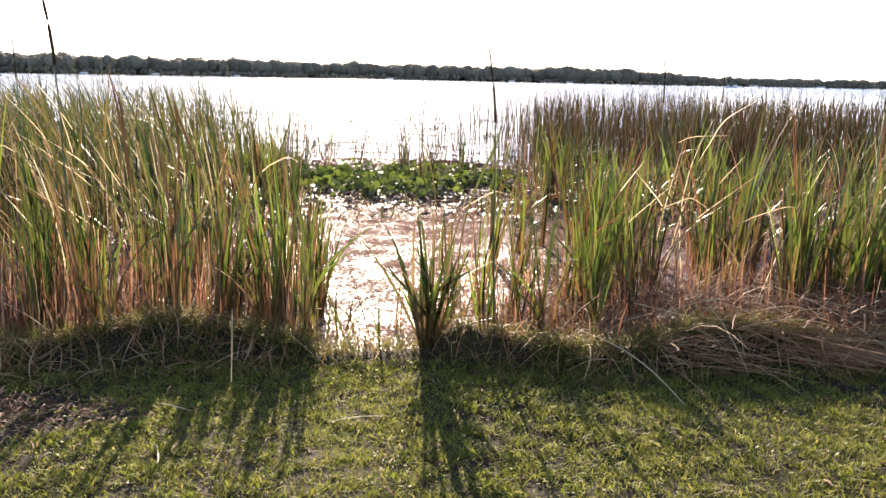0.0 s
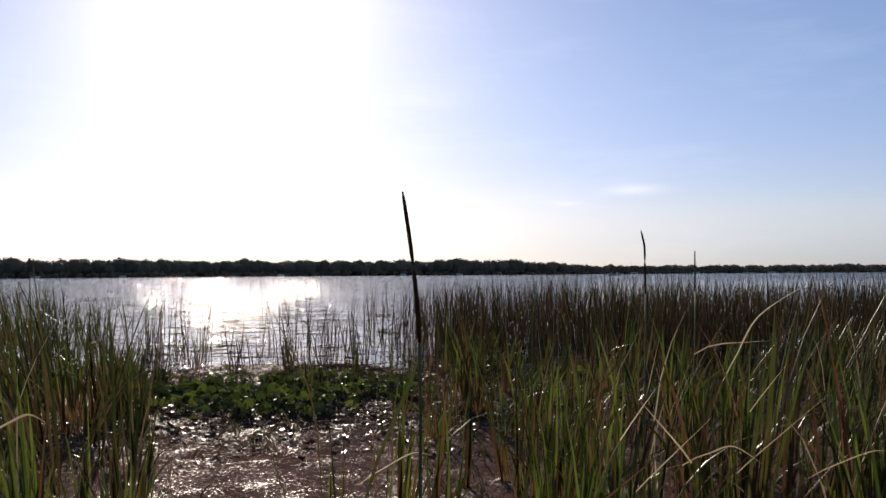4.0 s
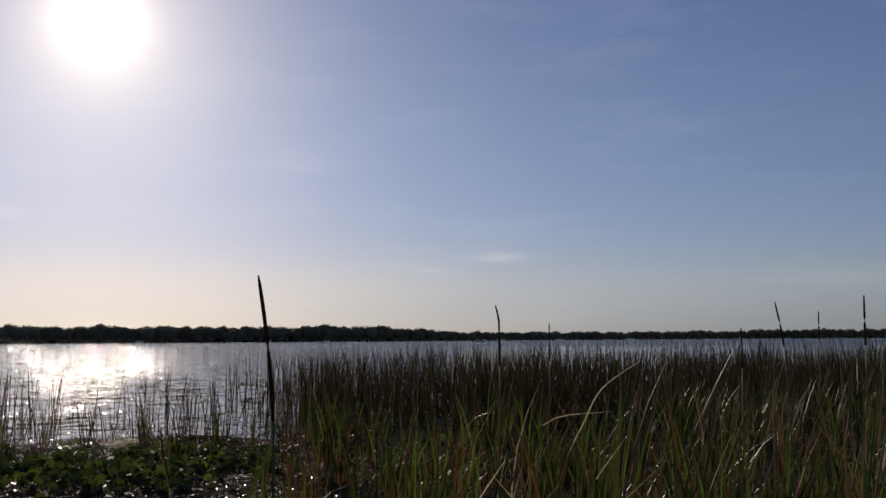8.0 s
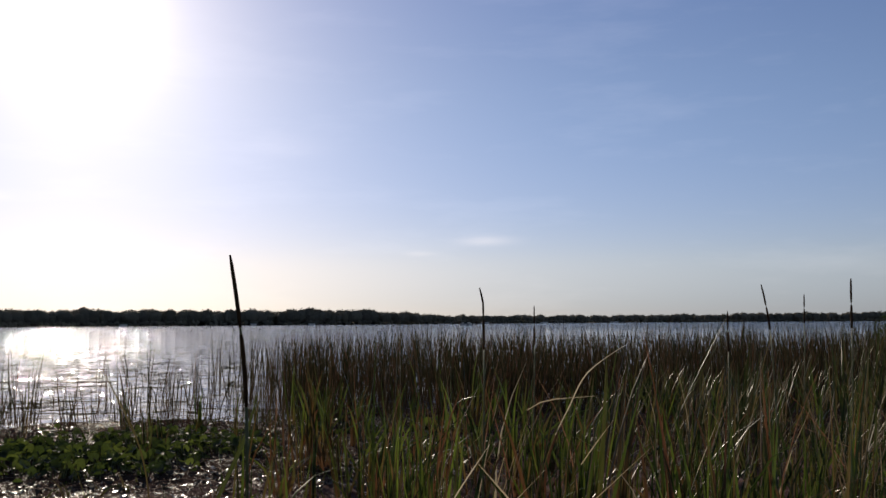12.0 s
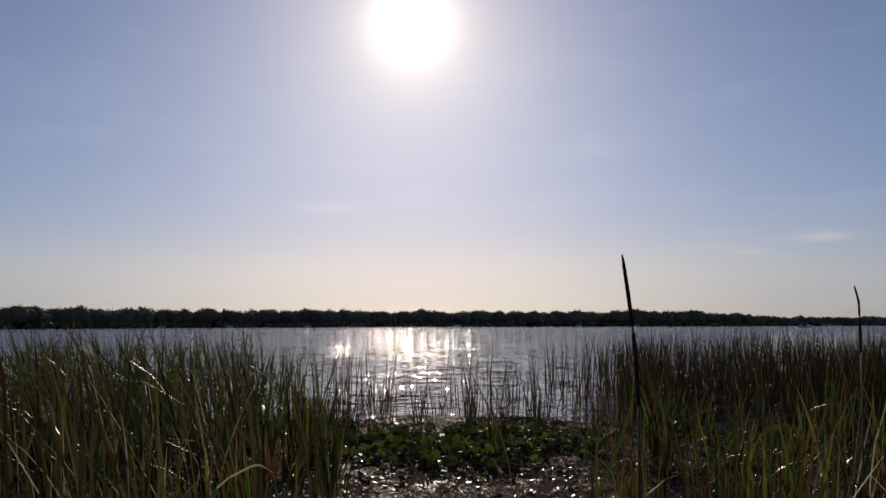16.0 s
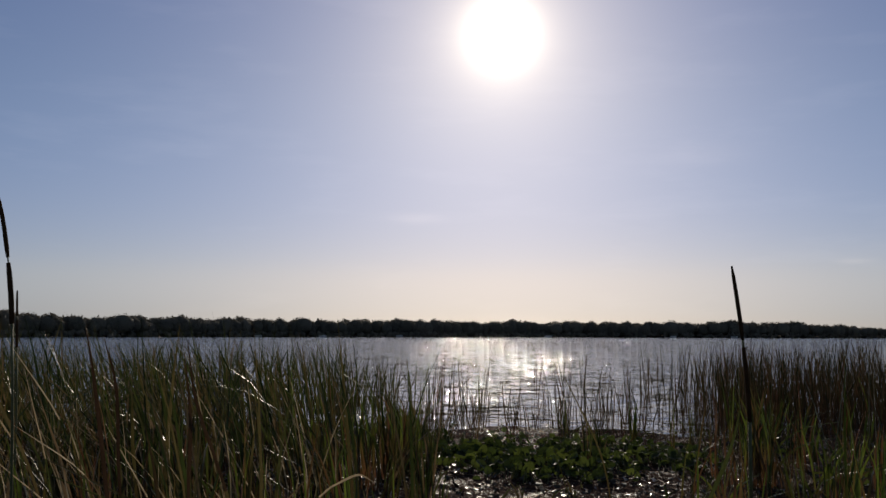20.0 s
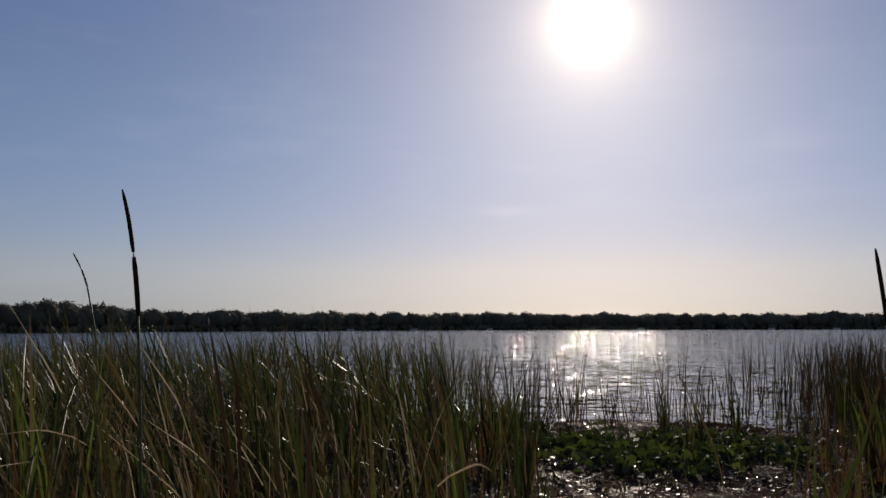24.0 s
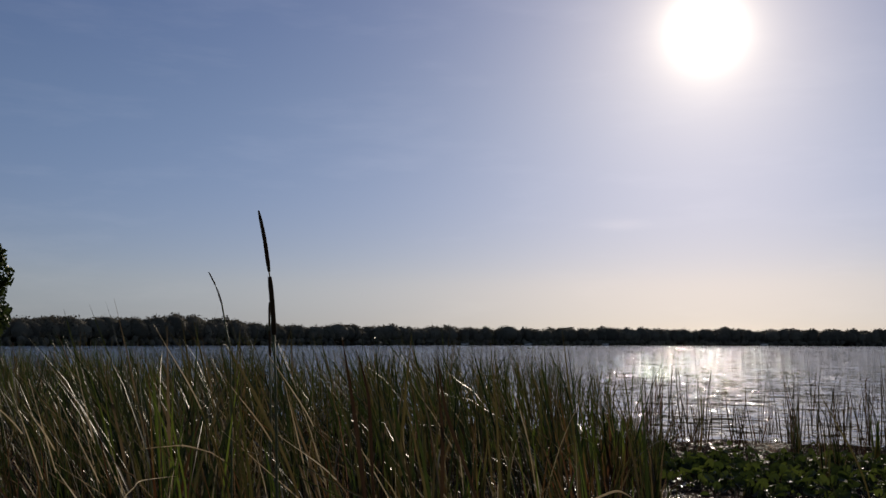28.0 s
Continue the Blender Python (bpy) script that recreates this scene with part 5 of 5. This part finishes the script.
def bent_leaf(x, y, h, ang, reach, w=0.013):
    """A tall dry leaf, arched over or snapped."""
    rng = np.random.default_rng(int(abs(x * 971 + y * 131)) + 3)
    v, f, u = blades(rng, np.zeros((1, 3)), np.array([h]), np.array([w]), np.array([reach * 0.3]), np.array([reach]), 10, heading=np.array([ang]))
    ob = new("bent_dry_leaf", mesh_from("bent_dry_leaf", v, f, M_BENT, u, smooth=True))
    ob.location = (x, y, float(land(x, y)))
    tagged(ob, "pale dry reed leaf arching over the stand", "dead leaf", "arching dry leaves")


def arched(points, w, mat, label):
    """One dry leaf or stalk that rises from the ground and bends through the points, the last its tip."""
    line = [Vector(q) for q in points]
    way = (line[1] - line[0]).normalized()
    foot = Vector((line[0].x - 0.38 * way.x, line[0].y + 0.12, 0))
    foot.z = float(land(foot.x, foot.y)) - 0.02
    mid, low = line[0] - 0.28 * way, Vector((foot.x, foot.y, 0.62 * line[0].z))
    pts = [foot * (1 - t) ** 3 + low * 3 * t * (1 - t) ** 2 + mid * 3 * t * t * (1 - t) + line[0] * t ** 3 for t in (q / 12 for q in range(12))]
    for k in range(len(line) - 1):
        a, b = line[max(k - 1, 0)], line[k]
        c, d = line[k + 1], line[min(k + 2, len(line) - 1)]
        for q in range(5):
            t = q / 5
            pts.append(0.5 * ((2 * b) + (c - a) * t + (2 * a - 5 * b + 4 * c - d) * t * t + (3 * b - a - 3 * c + d) * t ** 3))
    pts.append(line[-1])
    n = len(pts)
    v, uv = [], []
    for k, p in enumerate(pts):
        s = k / (n - 1)
        run = (pts[min(k + 1, n - 1)] - pts[max(k - 1, 0)]).normalized()
        side = run.cross(Vector((0.25, -1, 0.2))).normalized() * (0.27 * w * min(1, (1 - s) / 0.3 + 0.08) * min(1, 0.35 + s))
        keel = Vector((0, 1, 0)) * w * 0.15
        v += [p - foot - side, p - foot + keel, p - foot + side]
        uv += [(0, s), (0.5, s), (1, s)]
    f = [(3 * k + o, 3 * k + o + 1, 3 * k + o + 4, 3 * k + o + 3) for k in range(n - 1) for o in (0, 1)]
    me = mesh_from("bent_dry_leaf", v, f, mat, np.array(uv), smooth=True)
    me.materials.append(M_SHADED_MARSH)
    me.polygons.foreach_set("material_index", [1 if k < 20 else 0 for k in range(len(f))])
    ob = new("bent_dry_leaf", me)
    ob.location = foot
    return tagged(ob, label, "dead leaf", "arching dry leaves")


PALE, SNAPPED, BROWN, STALE = "pale dry reed leaf arching over the stand", "pale dry reed leaf snapped over sideways", "thick brown dead stalk leaning through the stand", "broad dark brown dead leaf standing in the reeds"
for points, w, mat, label in (
        (((3.70, 7.40, 1.22), (3.79, 7.38, 1.38), (3.99, 7.36, 1.51)), 0.012, M_STRAW, PALE),
        (((3.58, 7.30, 1.27), (3.79, 7.28, 1.28)), 0.009, M_STRAW, SNAPPED),
        (((3.08, 7.00, 1.04), (3.15, 7.00, 1.13)), 0.010, M_STRAW, PALE),
        (((3.16, 7.00, 0.82), (3.38, 6.98, 1.02)), 0.010, M_STRAW, PALE),
        (((3.95, 7.60, 1.03), (4.04, 7.60, 1.13)), 0.010, M_STRAW, PALE),
        (((3.69, 7.20, 0.82), (4.00, 7.18, 1.06)), 0.010, M_STRAW, PALE),
        (((3.40, 7.05, 0.86), (3.47, 7.00, 0.89), (3.58, 6.98, 0.82)), 0.012, M_STRAW, SNAPPED),
        (((3.98, 7.10, 0.78), (4.12, 7.08, 0.83), (4.20, 7.06, 0.83)), 0.011, M_STRAW, SNAPPED),
        (((0.86, 6.75, 1.11), (0.93, 6.70, 1.14), (0.99, 6.66, 1.12)), 0.015, M_STRAW, SNAPPED),
        (((2.10, 7.00, 0.87), (2.19, 6.97, 0.92), (2.26, 6.95, 0.91)), 0.010, M_STRAW, SNAPPED),
        (((2.91, 6.90, 0.74), (3.13, 6.88, 0.91)), 0.020, M_DRY, BROWN),
        (((1.78, 9.00, 1.12), (1.65, 9.00, 1.38)), 0.020, M_SHADED_MARSH, "dark cattail leaf leaning across the open water"),
        (((1.72, 7.20, 0.75), (1.59, 7.20, 1.17)), 0.010, M_SHADED_MARSH, "dark thin stalk leaning over the mat"),
        (((3.17, 6.90, 0.95), (3.04, 6.88, 1.09)), 0.014, M_STRAW, PALE),
        (((-0.88, 6.90, 1.47), (-1.03, 6.88, 1.69)), 0.010, M_STRAW, PALE),
        (((-0.42, 7.00, 1.01), (-0.76, 6.98, 1.26)), 0.010, M_STRAW, PALE),
        (((-0.90, 7.02, 1.17), (-0.97, 7.00, 1.18), (-1.15, 6.98, 1.16)), 0.010, M_STRAW, SNAPPED),
        (((-1.05, 6.82, 1.03), (-1.00, 6.80, 1.06), (-0.82, 6.78, 1.09)), 0.010, M_STRAW, SNAPPED),
        (((-0.73, 7.20, 1.30), (-0.90, 7.18, 1.49)), 0.010, M_STRAW, PALE),
        (((-0.62, 7.40, 1.36), (-0.79, 7.38, 1.59)), 0.010, M_STRAW, PALE),
        (((-0.01, 6.80, 1.01), (-0.07, 6.80, 1.39), (-0.12, 6.80, 1.64)), 0.030, M_BROWN, STALE),
        (((0.31, 7.00, 1.15), (0.23, 7.00, 1.36), (0.19, 7.00, 1.59)), 0.026, M_BROWN, STALE),
        (((0.25, 6.90, 1.07), (0.25, 6.90, 1.30), (0.22, 6.90, 1.54)), 0.028, M_BROWN, STALE),
        (((-0.12, 7.10, 1.11), (-0.14, 7.10, 1.40), (-0.20, 7.10, 1.60)), 0.026, M_BROWN, STALE),
        (((-0.53, 7.00, 1.27), (-0.64, 7.00, 1.45), (-0.75, 7.00, 1.60)), 0.028, M_SHADED_MARSH, "tall dark green cattail leaf leaning over"),
        (((2.10, 6.80, 1.07), (2.17, 6.80, 1.23), (2.21, 6.80, 1.38)), 0.028, M_SHADED_MARSH, "tall dark green cattail leaf leaning over")):
    arched(points, w, mat, label)


def make_bent():
    rng = np.random.default_rng(51)
    for q in range(44):
        x, y, z = rng.uniform(-2.6, -0.5), rng.uniform(6.7, 8.2), rng.uniform(0.55, 1.25)
        ln, dip = rng.uniform(0.12, 0.34), rng.uniform(0.3, 1.5)
        tip = (x - ln * math.cos(dip), y - 0.04, z + ln * math.sin(dip))
        arched(((x, y, z), tip), rng.uniform(0.009, 0.015), M_STRAW if q % 2 else M_DRY, PALE if q % 2 else "rusty dry reed leaf slanting through the stand")
    for q in range(70):
        x = rng.uniform(3.2, 9) if q % 3 == 0 else rng.uniform(-5, -0.4)
        bent_leaf(x, float(bank_line(x)) + rng.uniform(0.1, 3.2), rng.uniform(0.8, 1.35), rng.normal(2.9, 0.9) if x < 1 else rng.normal(0.2, 0.9), rng.uniform(0.3, 0.8), rng.uniform(0.006, 0.011))


make_bent()


# ---- far shore ----
def leaf_cloud(rng, centres, radius, n, size):
    """Small folded leaves scattered over clumps."""
    k = np.arange(n) if n == len(centres) else rng.integers(0, len(centres), n)
    d = rng.normal(0, 1, (n, 3))
    d /= np.linalg.norm(d, axis=1, keepdims=True)
    p = np.asarray(centres)[k] + d * (np.asarray(radius)[k] * rng.uniform(0.45, 1.05, n) ** 0.5)[:, None]
    a = rng.normal(0, 1, (n, 3))
    a /= np.linalg.norm(a, axis=1, keepdims=True)
    b = np.cross(a, rng.normal(0, 1, (n, 3)))
    b /= np.linalg.norm(b, axis=1, keepdims=True)
    ln = (size * rng.uniform(0.6, 1.3, n))[:, None]
    v = np.stack([p - a * ln * 0.5, p + b * ln * 0.28, p + a * ln * 0.5, p - b * ln * 0.28], 1)
    return v.reshape(-1, 3), np.arange(n * 4).reshape(-1, 4)


def ico(level):
    bm = bmesh.new()
    bmesh.ops.create_icosphere(bm, subdivisions=level, radius=1)
    v = np.array([q.co[:] for q in bm.verts])
    f = np.array([[q.index for q in face.verts] for face in bm.faces])
    bm.free()
    return v, f


def lumps(rng, centres, sizes, ball, sides, rough=0.25):
    """Many uneven leafy lumps in one mesh."""
    n = len(centres)
    jit = rng.uniform(1 - rough, 1 + rough, (n, len(ball), 1))
    v = ball[None] * jit * sizes[:, None] + centres[:, None]
    f = sides[None] + (np.arange(n) * len(ball))[:, None, None]
    return v.reshape(-1, 3), f.reshape(-1, 3)


def crown_height(az):
    """Height of the woods along the far shore."""
    h = np.interp(az, [-60, -44, -38, -34.5, -32, -29, -23, -14, -9, 0, 3.4, 8, 11.8, 14, 18, 21, 24, 30, 46, 60], [10, 9.2, 9.8, 11.2, 9.6, 8.2, 8.8, 9.0, 9.4, 9.2, 9.5, 9.2, 10.2, 9.8, 7.2, 5.7, 6.2, 6.2, 9.5, 10])
    return h


def make_woods():
    rng = np.random.default_rng(61)
    c, s, core, core_size, tufts, tuft_size = [], [], [], [], [], []
    for q in range(2000):
        az = rng.uniform(-58, 60)
        r = float(shore(az)) + 6 + abs(rng.normal(0, 13))
        swell = 1 + 0.05 * math.sin(az * 1.9) + 0.05 * math.sin(az * 5.3 + 1) + 0.04 * math.sin(az * 13.1)
        h = float(crown_height(az)) * rng.uniform(0.78, 1.06) * swell
        slim = rng.random() < 0.012
        wide = h * (0.10 if slim else rng.uniform(0.30, 0.6))
        h *= 1.15 if slim else 1.0
        x, y = 1.6 + r * math.sin(radians(az)), 3.6 + r * math.cos(radians(az))
        if not slim:
            core.append((x, y, 0.5 + h * 0.5))
            core_size.append((wide * 0.88, wide * 0.88, h * 0.41))
        count = 170 if az < -24 else 105
        e, a = np.arcsin(rng.uniform(-0.6, 1.0, count)), rng.uniform(0, 2 * math.pi, count)
        rad = rng.uniform(0.85, 1.08, count)
        tufts.append(np.stack([x + rad * wide * np.cos(e) * np.cos(a), y + rad * wide * np.cos(e) * np.sin(a), 0.5 + h * 0.5 + rad * h * 0.46 * np.sin(e)], -1))
        tuft_size.append(h * (0.095 if az < -24 else 0.125) * rng.uniform(0.5, 1.3, count))
    # scrub down to the waterline
    for q in range(2000):
        az = rng.uniform(-58, 60)
        r = float(shore(az)) + rng.uniform(0.5, 7)
        c.append((1.6 + r * math.sin(radians(az)), 3.6 + r * math.cos(radians(az)), rng.uniform(0.2, 1.9)))
        s.append((rng.uniform(0.6, 1.5),) * 3)
    v, f = lumps(rng, np.array(c), np.array(s), *ico(1))
    v2, f2 = lumps(rng, np.array(core), np.array(core_size), *ico(2), rough=0.07)
    tufts, tuft_size = np.concatenate(tufts), np.concatenate(tuft_size)
    v3, f3 = leaf_cloud(rng, tufts, tuft_size * 0.1, len(tufts), tuft_size)
    f3 = np.concatenate([f3[:, :3], f3[:, [0, 2, 3]]])
    f = np.concatenate([f, f2 + len(v), f3 + len(v) + len(v2)])
    v = np.concatenate([v, v2, v3])
    tagged(new("far_woods", mesh_from("far_woods", v, f, M_HAZED_TREE, np.full((len(v), 2), 0.8), smooth=True)), "dark wooded far shore of the lake, its colour paled for haze", "woods", kind="stuff")


make_woods()


def house(az, w=7.0, h=1.9, inland=-1.5):
    r = float(shore(az)) + inland
    e = tagged(new("lake_house"), "small white house on the wooded far shore", "house", "houses on the far shore")
    e.matrix_basis = pose(1.6 + r * math.sin(radians(az)), 3.6 + r * math.cos(radians(az)), float(land(1.6 + r * math.sin(radians(az)), 3.6 + r * math.cos(radians(az)))) + 0.0, 0, 0, -az)
    bm = bmesh.new()
    box(bm, -w / 2, 0, -1.5, w / 2, 5, h)
    part("wall", from_bm("wall", bm, M_WHITE, False), e)
    bm = bmesh.new()
    pts = [(-0.4, h), (2.5, h + 0.42), (5.4, h), (5.4, h - 0.15), (2.5, h + 0.25), (-0.4, h - 0.15)]
    a = [bm.verts.new((-w / 2 - 0.4, y, z)) for y, z in pts]
    b = [bm.verts.new((w / 2 + 0.4, y, z)) for y, z in pts]
    for k in range(6):
        bm.faces.new((a[k], a[(k + 1) % 6], b[(k + 1) % 6], b[k]))
    bm.faces.new(a[::-1]); bm.faces.new(b)
    part("roof", from_bm("roof", bm, M_WHITE, False), e, "pale low-pitched roof")
    for k in (-0.3, 0.05, 0.3):
        bm = bmesh.new()
        for x0, z0, x1, z1 in ((-0.42, 0.62, 0.42, 0.70), (-0.42, 1.50, 0.42, 1.58), (-0.42, 0.70, -0.35, 1.50), (0.35, 0.70, 0.42, 1.50)):
            box(bm, k * w + x0, -0.06, z0, k * w + x1, 0.01, z1)
        win = part("window", from_bm("window", bm, M_WHITE, False), e)
        bm = bmesh.new()
        box(bm, k * w - 0.35, -0.03, 0.7, k * w + 0.35, 0.01, 1.5)
        part("pane", from_bm("pane", bm, M_DARK, False), win, "dark window pane")


for az, w in ((-0.1, 3.8), (7.4, 3.2), (10.9, 3.5), (-9.3, 3), (-17.9, 3), (-14.0, 3.6), (20.4, 6), (21.6, 5), (25.2, 6), (29.5, 6)):
    house(az, w)


def make_boat():
    az, r = 20.4, 400
    e = tagged(new("motor_boat"), "small pale motor boat far out on the lake", "boat")
    e.matrix_basis = pose(1.6 + r * math.sin(radians(az)), 3.6 + r * math.cos(radians(az)), WATER - 0.1, 0, 0, -az + 20)
    bm = bmesh.new()
    rows = []
    for x, hw, z in ((-2.6, 0.95, 0.0), (-1, 1.05, 0.0), (1, 1.0, 0.0), (2.2, 0.6, 0.1), (3.0, 0.05, 0.3)):
        rows.append([bm.verts.new(p) for p in ((x, -hw, 0.8 + z), (x, -hw * 0.7, 0), (x, hw * 0.7, 0), (x, hw, 0.8 + z))])
    for a, b in zip(rows, rows[1:]):
        for k in range(3):
            bm.faces.new((a[k], b[k], b[k + 1], a[k + 1]))
        bm.faces.new((a[3], b[3], b[0], a[0]))
    bm.faces.new(rows[0])
    part("hull", from_bm("hull", bm, M_HULL, False), e)
    bm = bmesh.new()
    box(bm, -0.6, -0.5, 0.75, 0.6, 0.5, 1.5)
    part("cabin", from_bm("cabin", bm, M_DARK, False), e)


make_boat()


# ---- near trees on either side ----
def tree(x, y, h, wide, seed, label, leaves=9000, size=0.16, low=0.25, clumps=30, top=0.5, mat=M_LEAF):
    rng = np.random.default_rng(seed)
    e = tagged(new("tree"), label, "tree")
    e.location = (x, y, float(land(x, y)) - 0.05)
    pts = [(0.12 * h * 0.1 * math.sin(q), 0.1 * math.cos(q * 1.3), h * 0.6 * q / 5) for q in range(6)]
    part("trunk", from_bm("trunk", tube(pts, [0.05 * h * (1 - 0.13 * q) * 0.6 for q in range(6)], 9), M_BARK), e)
    centres, radius = [], []
    for q in range(clumps):
        u = rng.uniform(low, 0.93)
        rad = wide * math.sqrt(max(0.05, 1 - ((u - top) / (1.02 - top if u > top else 1.6 * top)) ** 2)) * rng.uniform(0.25, 0.86)
        a = rng.uniform(0, 2 * math.pi)
        centres.append((rad * math.cos(a), rad * math.sin(a), u * h))
        radius.append(wide * rng.uniform(0.2, 0.36))
    for q in range(9):
        c = Vector(centres[q * 3])
        s = Vector(pts[min(5, 2 + q % 4)])
        part("limb", from_bm("limb", tube([s, s.lerp(c, 0.5) + Vector((0, 0, 0.1)), c], [0.012 * h, 0.008 * h, 0.003 * h], 6), M_BARK), e)
    v, f = leaf_cloud(rng, centres, radius, leaves, size)
    part("crown", mesh_from("crown", v, f, mat, np.full((len(v), 2), 0.8)), e)
    return e


def palm(x, y, h, seed=71):
    rng = np.random.default_rng(seed)
    e = tagged(new("palm_tree"), "fan palm with drooping dark fronds above the bushes", "palm")
    e.location = (x, y, float(land(x, y)) - 0.05)
    pts = [(0.06 * math.sin(q * 0.8), 0.0, h * q / 8) for q in range(9)]
    part("trunk", from_bm("trunk", tube(pts, [0.20 - 0.006 * q + (0.03 if q == 8 else 0) for q in range(9)], 10), M_BARK), e)
    for k in range(70):
        az, el = k * 2.4, rng.uniform(-78, 62)
        n = 32
        spread = np.linspace(-1.25, 1.25, n)
        v, f = [], []
        stalk = rng.uniform(0.55, 0.85)
        for q, s in enumerate(spread):
            ln = rng.uniform(0.75, 1.0) * (1.0 - 0.25 * abs(s))
            dx, dy = math.cos(s), math.sin(s)
            o = len(v)
            w = 0.017
            for u, ww, dz in ((0, 0.3, 0), (0.45, 1, 0.03), (0.75, 0.7, -0.16), (1, 0.1, -0.46)):
                cx, cy, cz = stalk + dx * ln * u, dy * ln * u, dz * ln + 0.06 * abs(s) * u
                v += [(cx - dy * w * ww, cy + dx * w * ww, cz), (cx + dy * w * ww, cy - dx * w * ww, cz)]
            f += [(o + 2 * t, o + 2 * t + 1, o + 2 * t + 3, o + 2 * t + 2) for t in range(3)]
        ob = part("frond", mesh_from("frond", v, f, M_LEAF, np.full((len(v), 2), 0.8)), e)
        ob.matrix_basis = pose(0.06, 0, h) @ pose(0, 0, 0, 0, 0, math.degrees(az)) @ pose(0, 0, 0, 0, -el, 0)
        part("leaf_stalk", from_bm("leaf_stalk", tube([(0, 0, 0), (stalk * 0.5, 0, 0.015), (stalk, 0, 0)], [0.02, 0.014, 0.010], 5), M_STEM), ob)
    return e


tree(23.35, 19.8, 4.9, 2.2, 81, "dense dark green round-topped tree on the bank", 46000, 0.14, low=0.12, clumps=80, top=0.66)
tree(21.1, 21.9, 2.25, 1.5, 82, "low light-leaved bush at the edge of the reeds", 5000, 0.10, 0.1)
tree(22.1, 21.5, 2.1, 0.85, 83, "small green bush beside the dark tree, sunlight painted into its leaves", 3500, 0.07, 0.1, top=0.6, mat=M_SUNLIT_BUSH)
palm(24.4, 20.4, 6.15)
tree(-18.45, 22.0, 4.8, 1.5, 87, "slender green tree on the bank beyond the reeds", 9000, low=0.4)
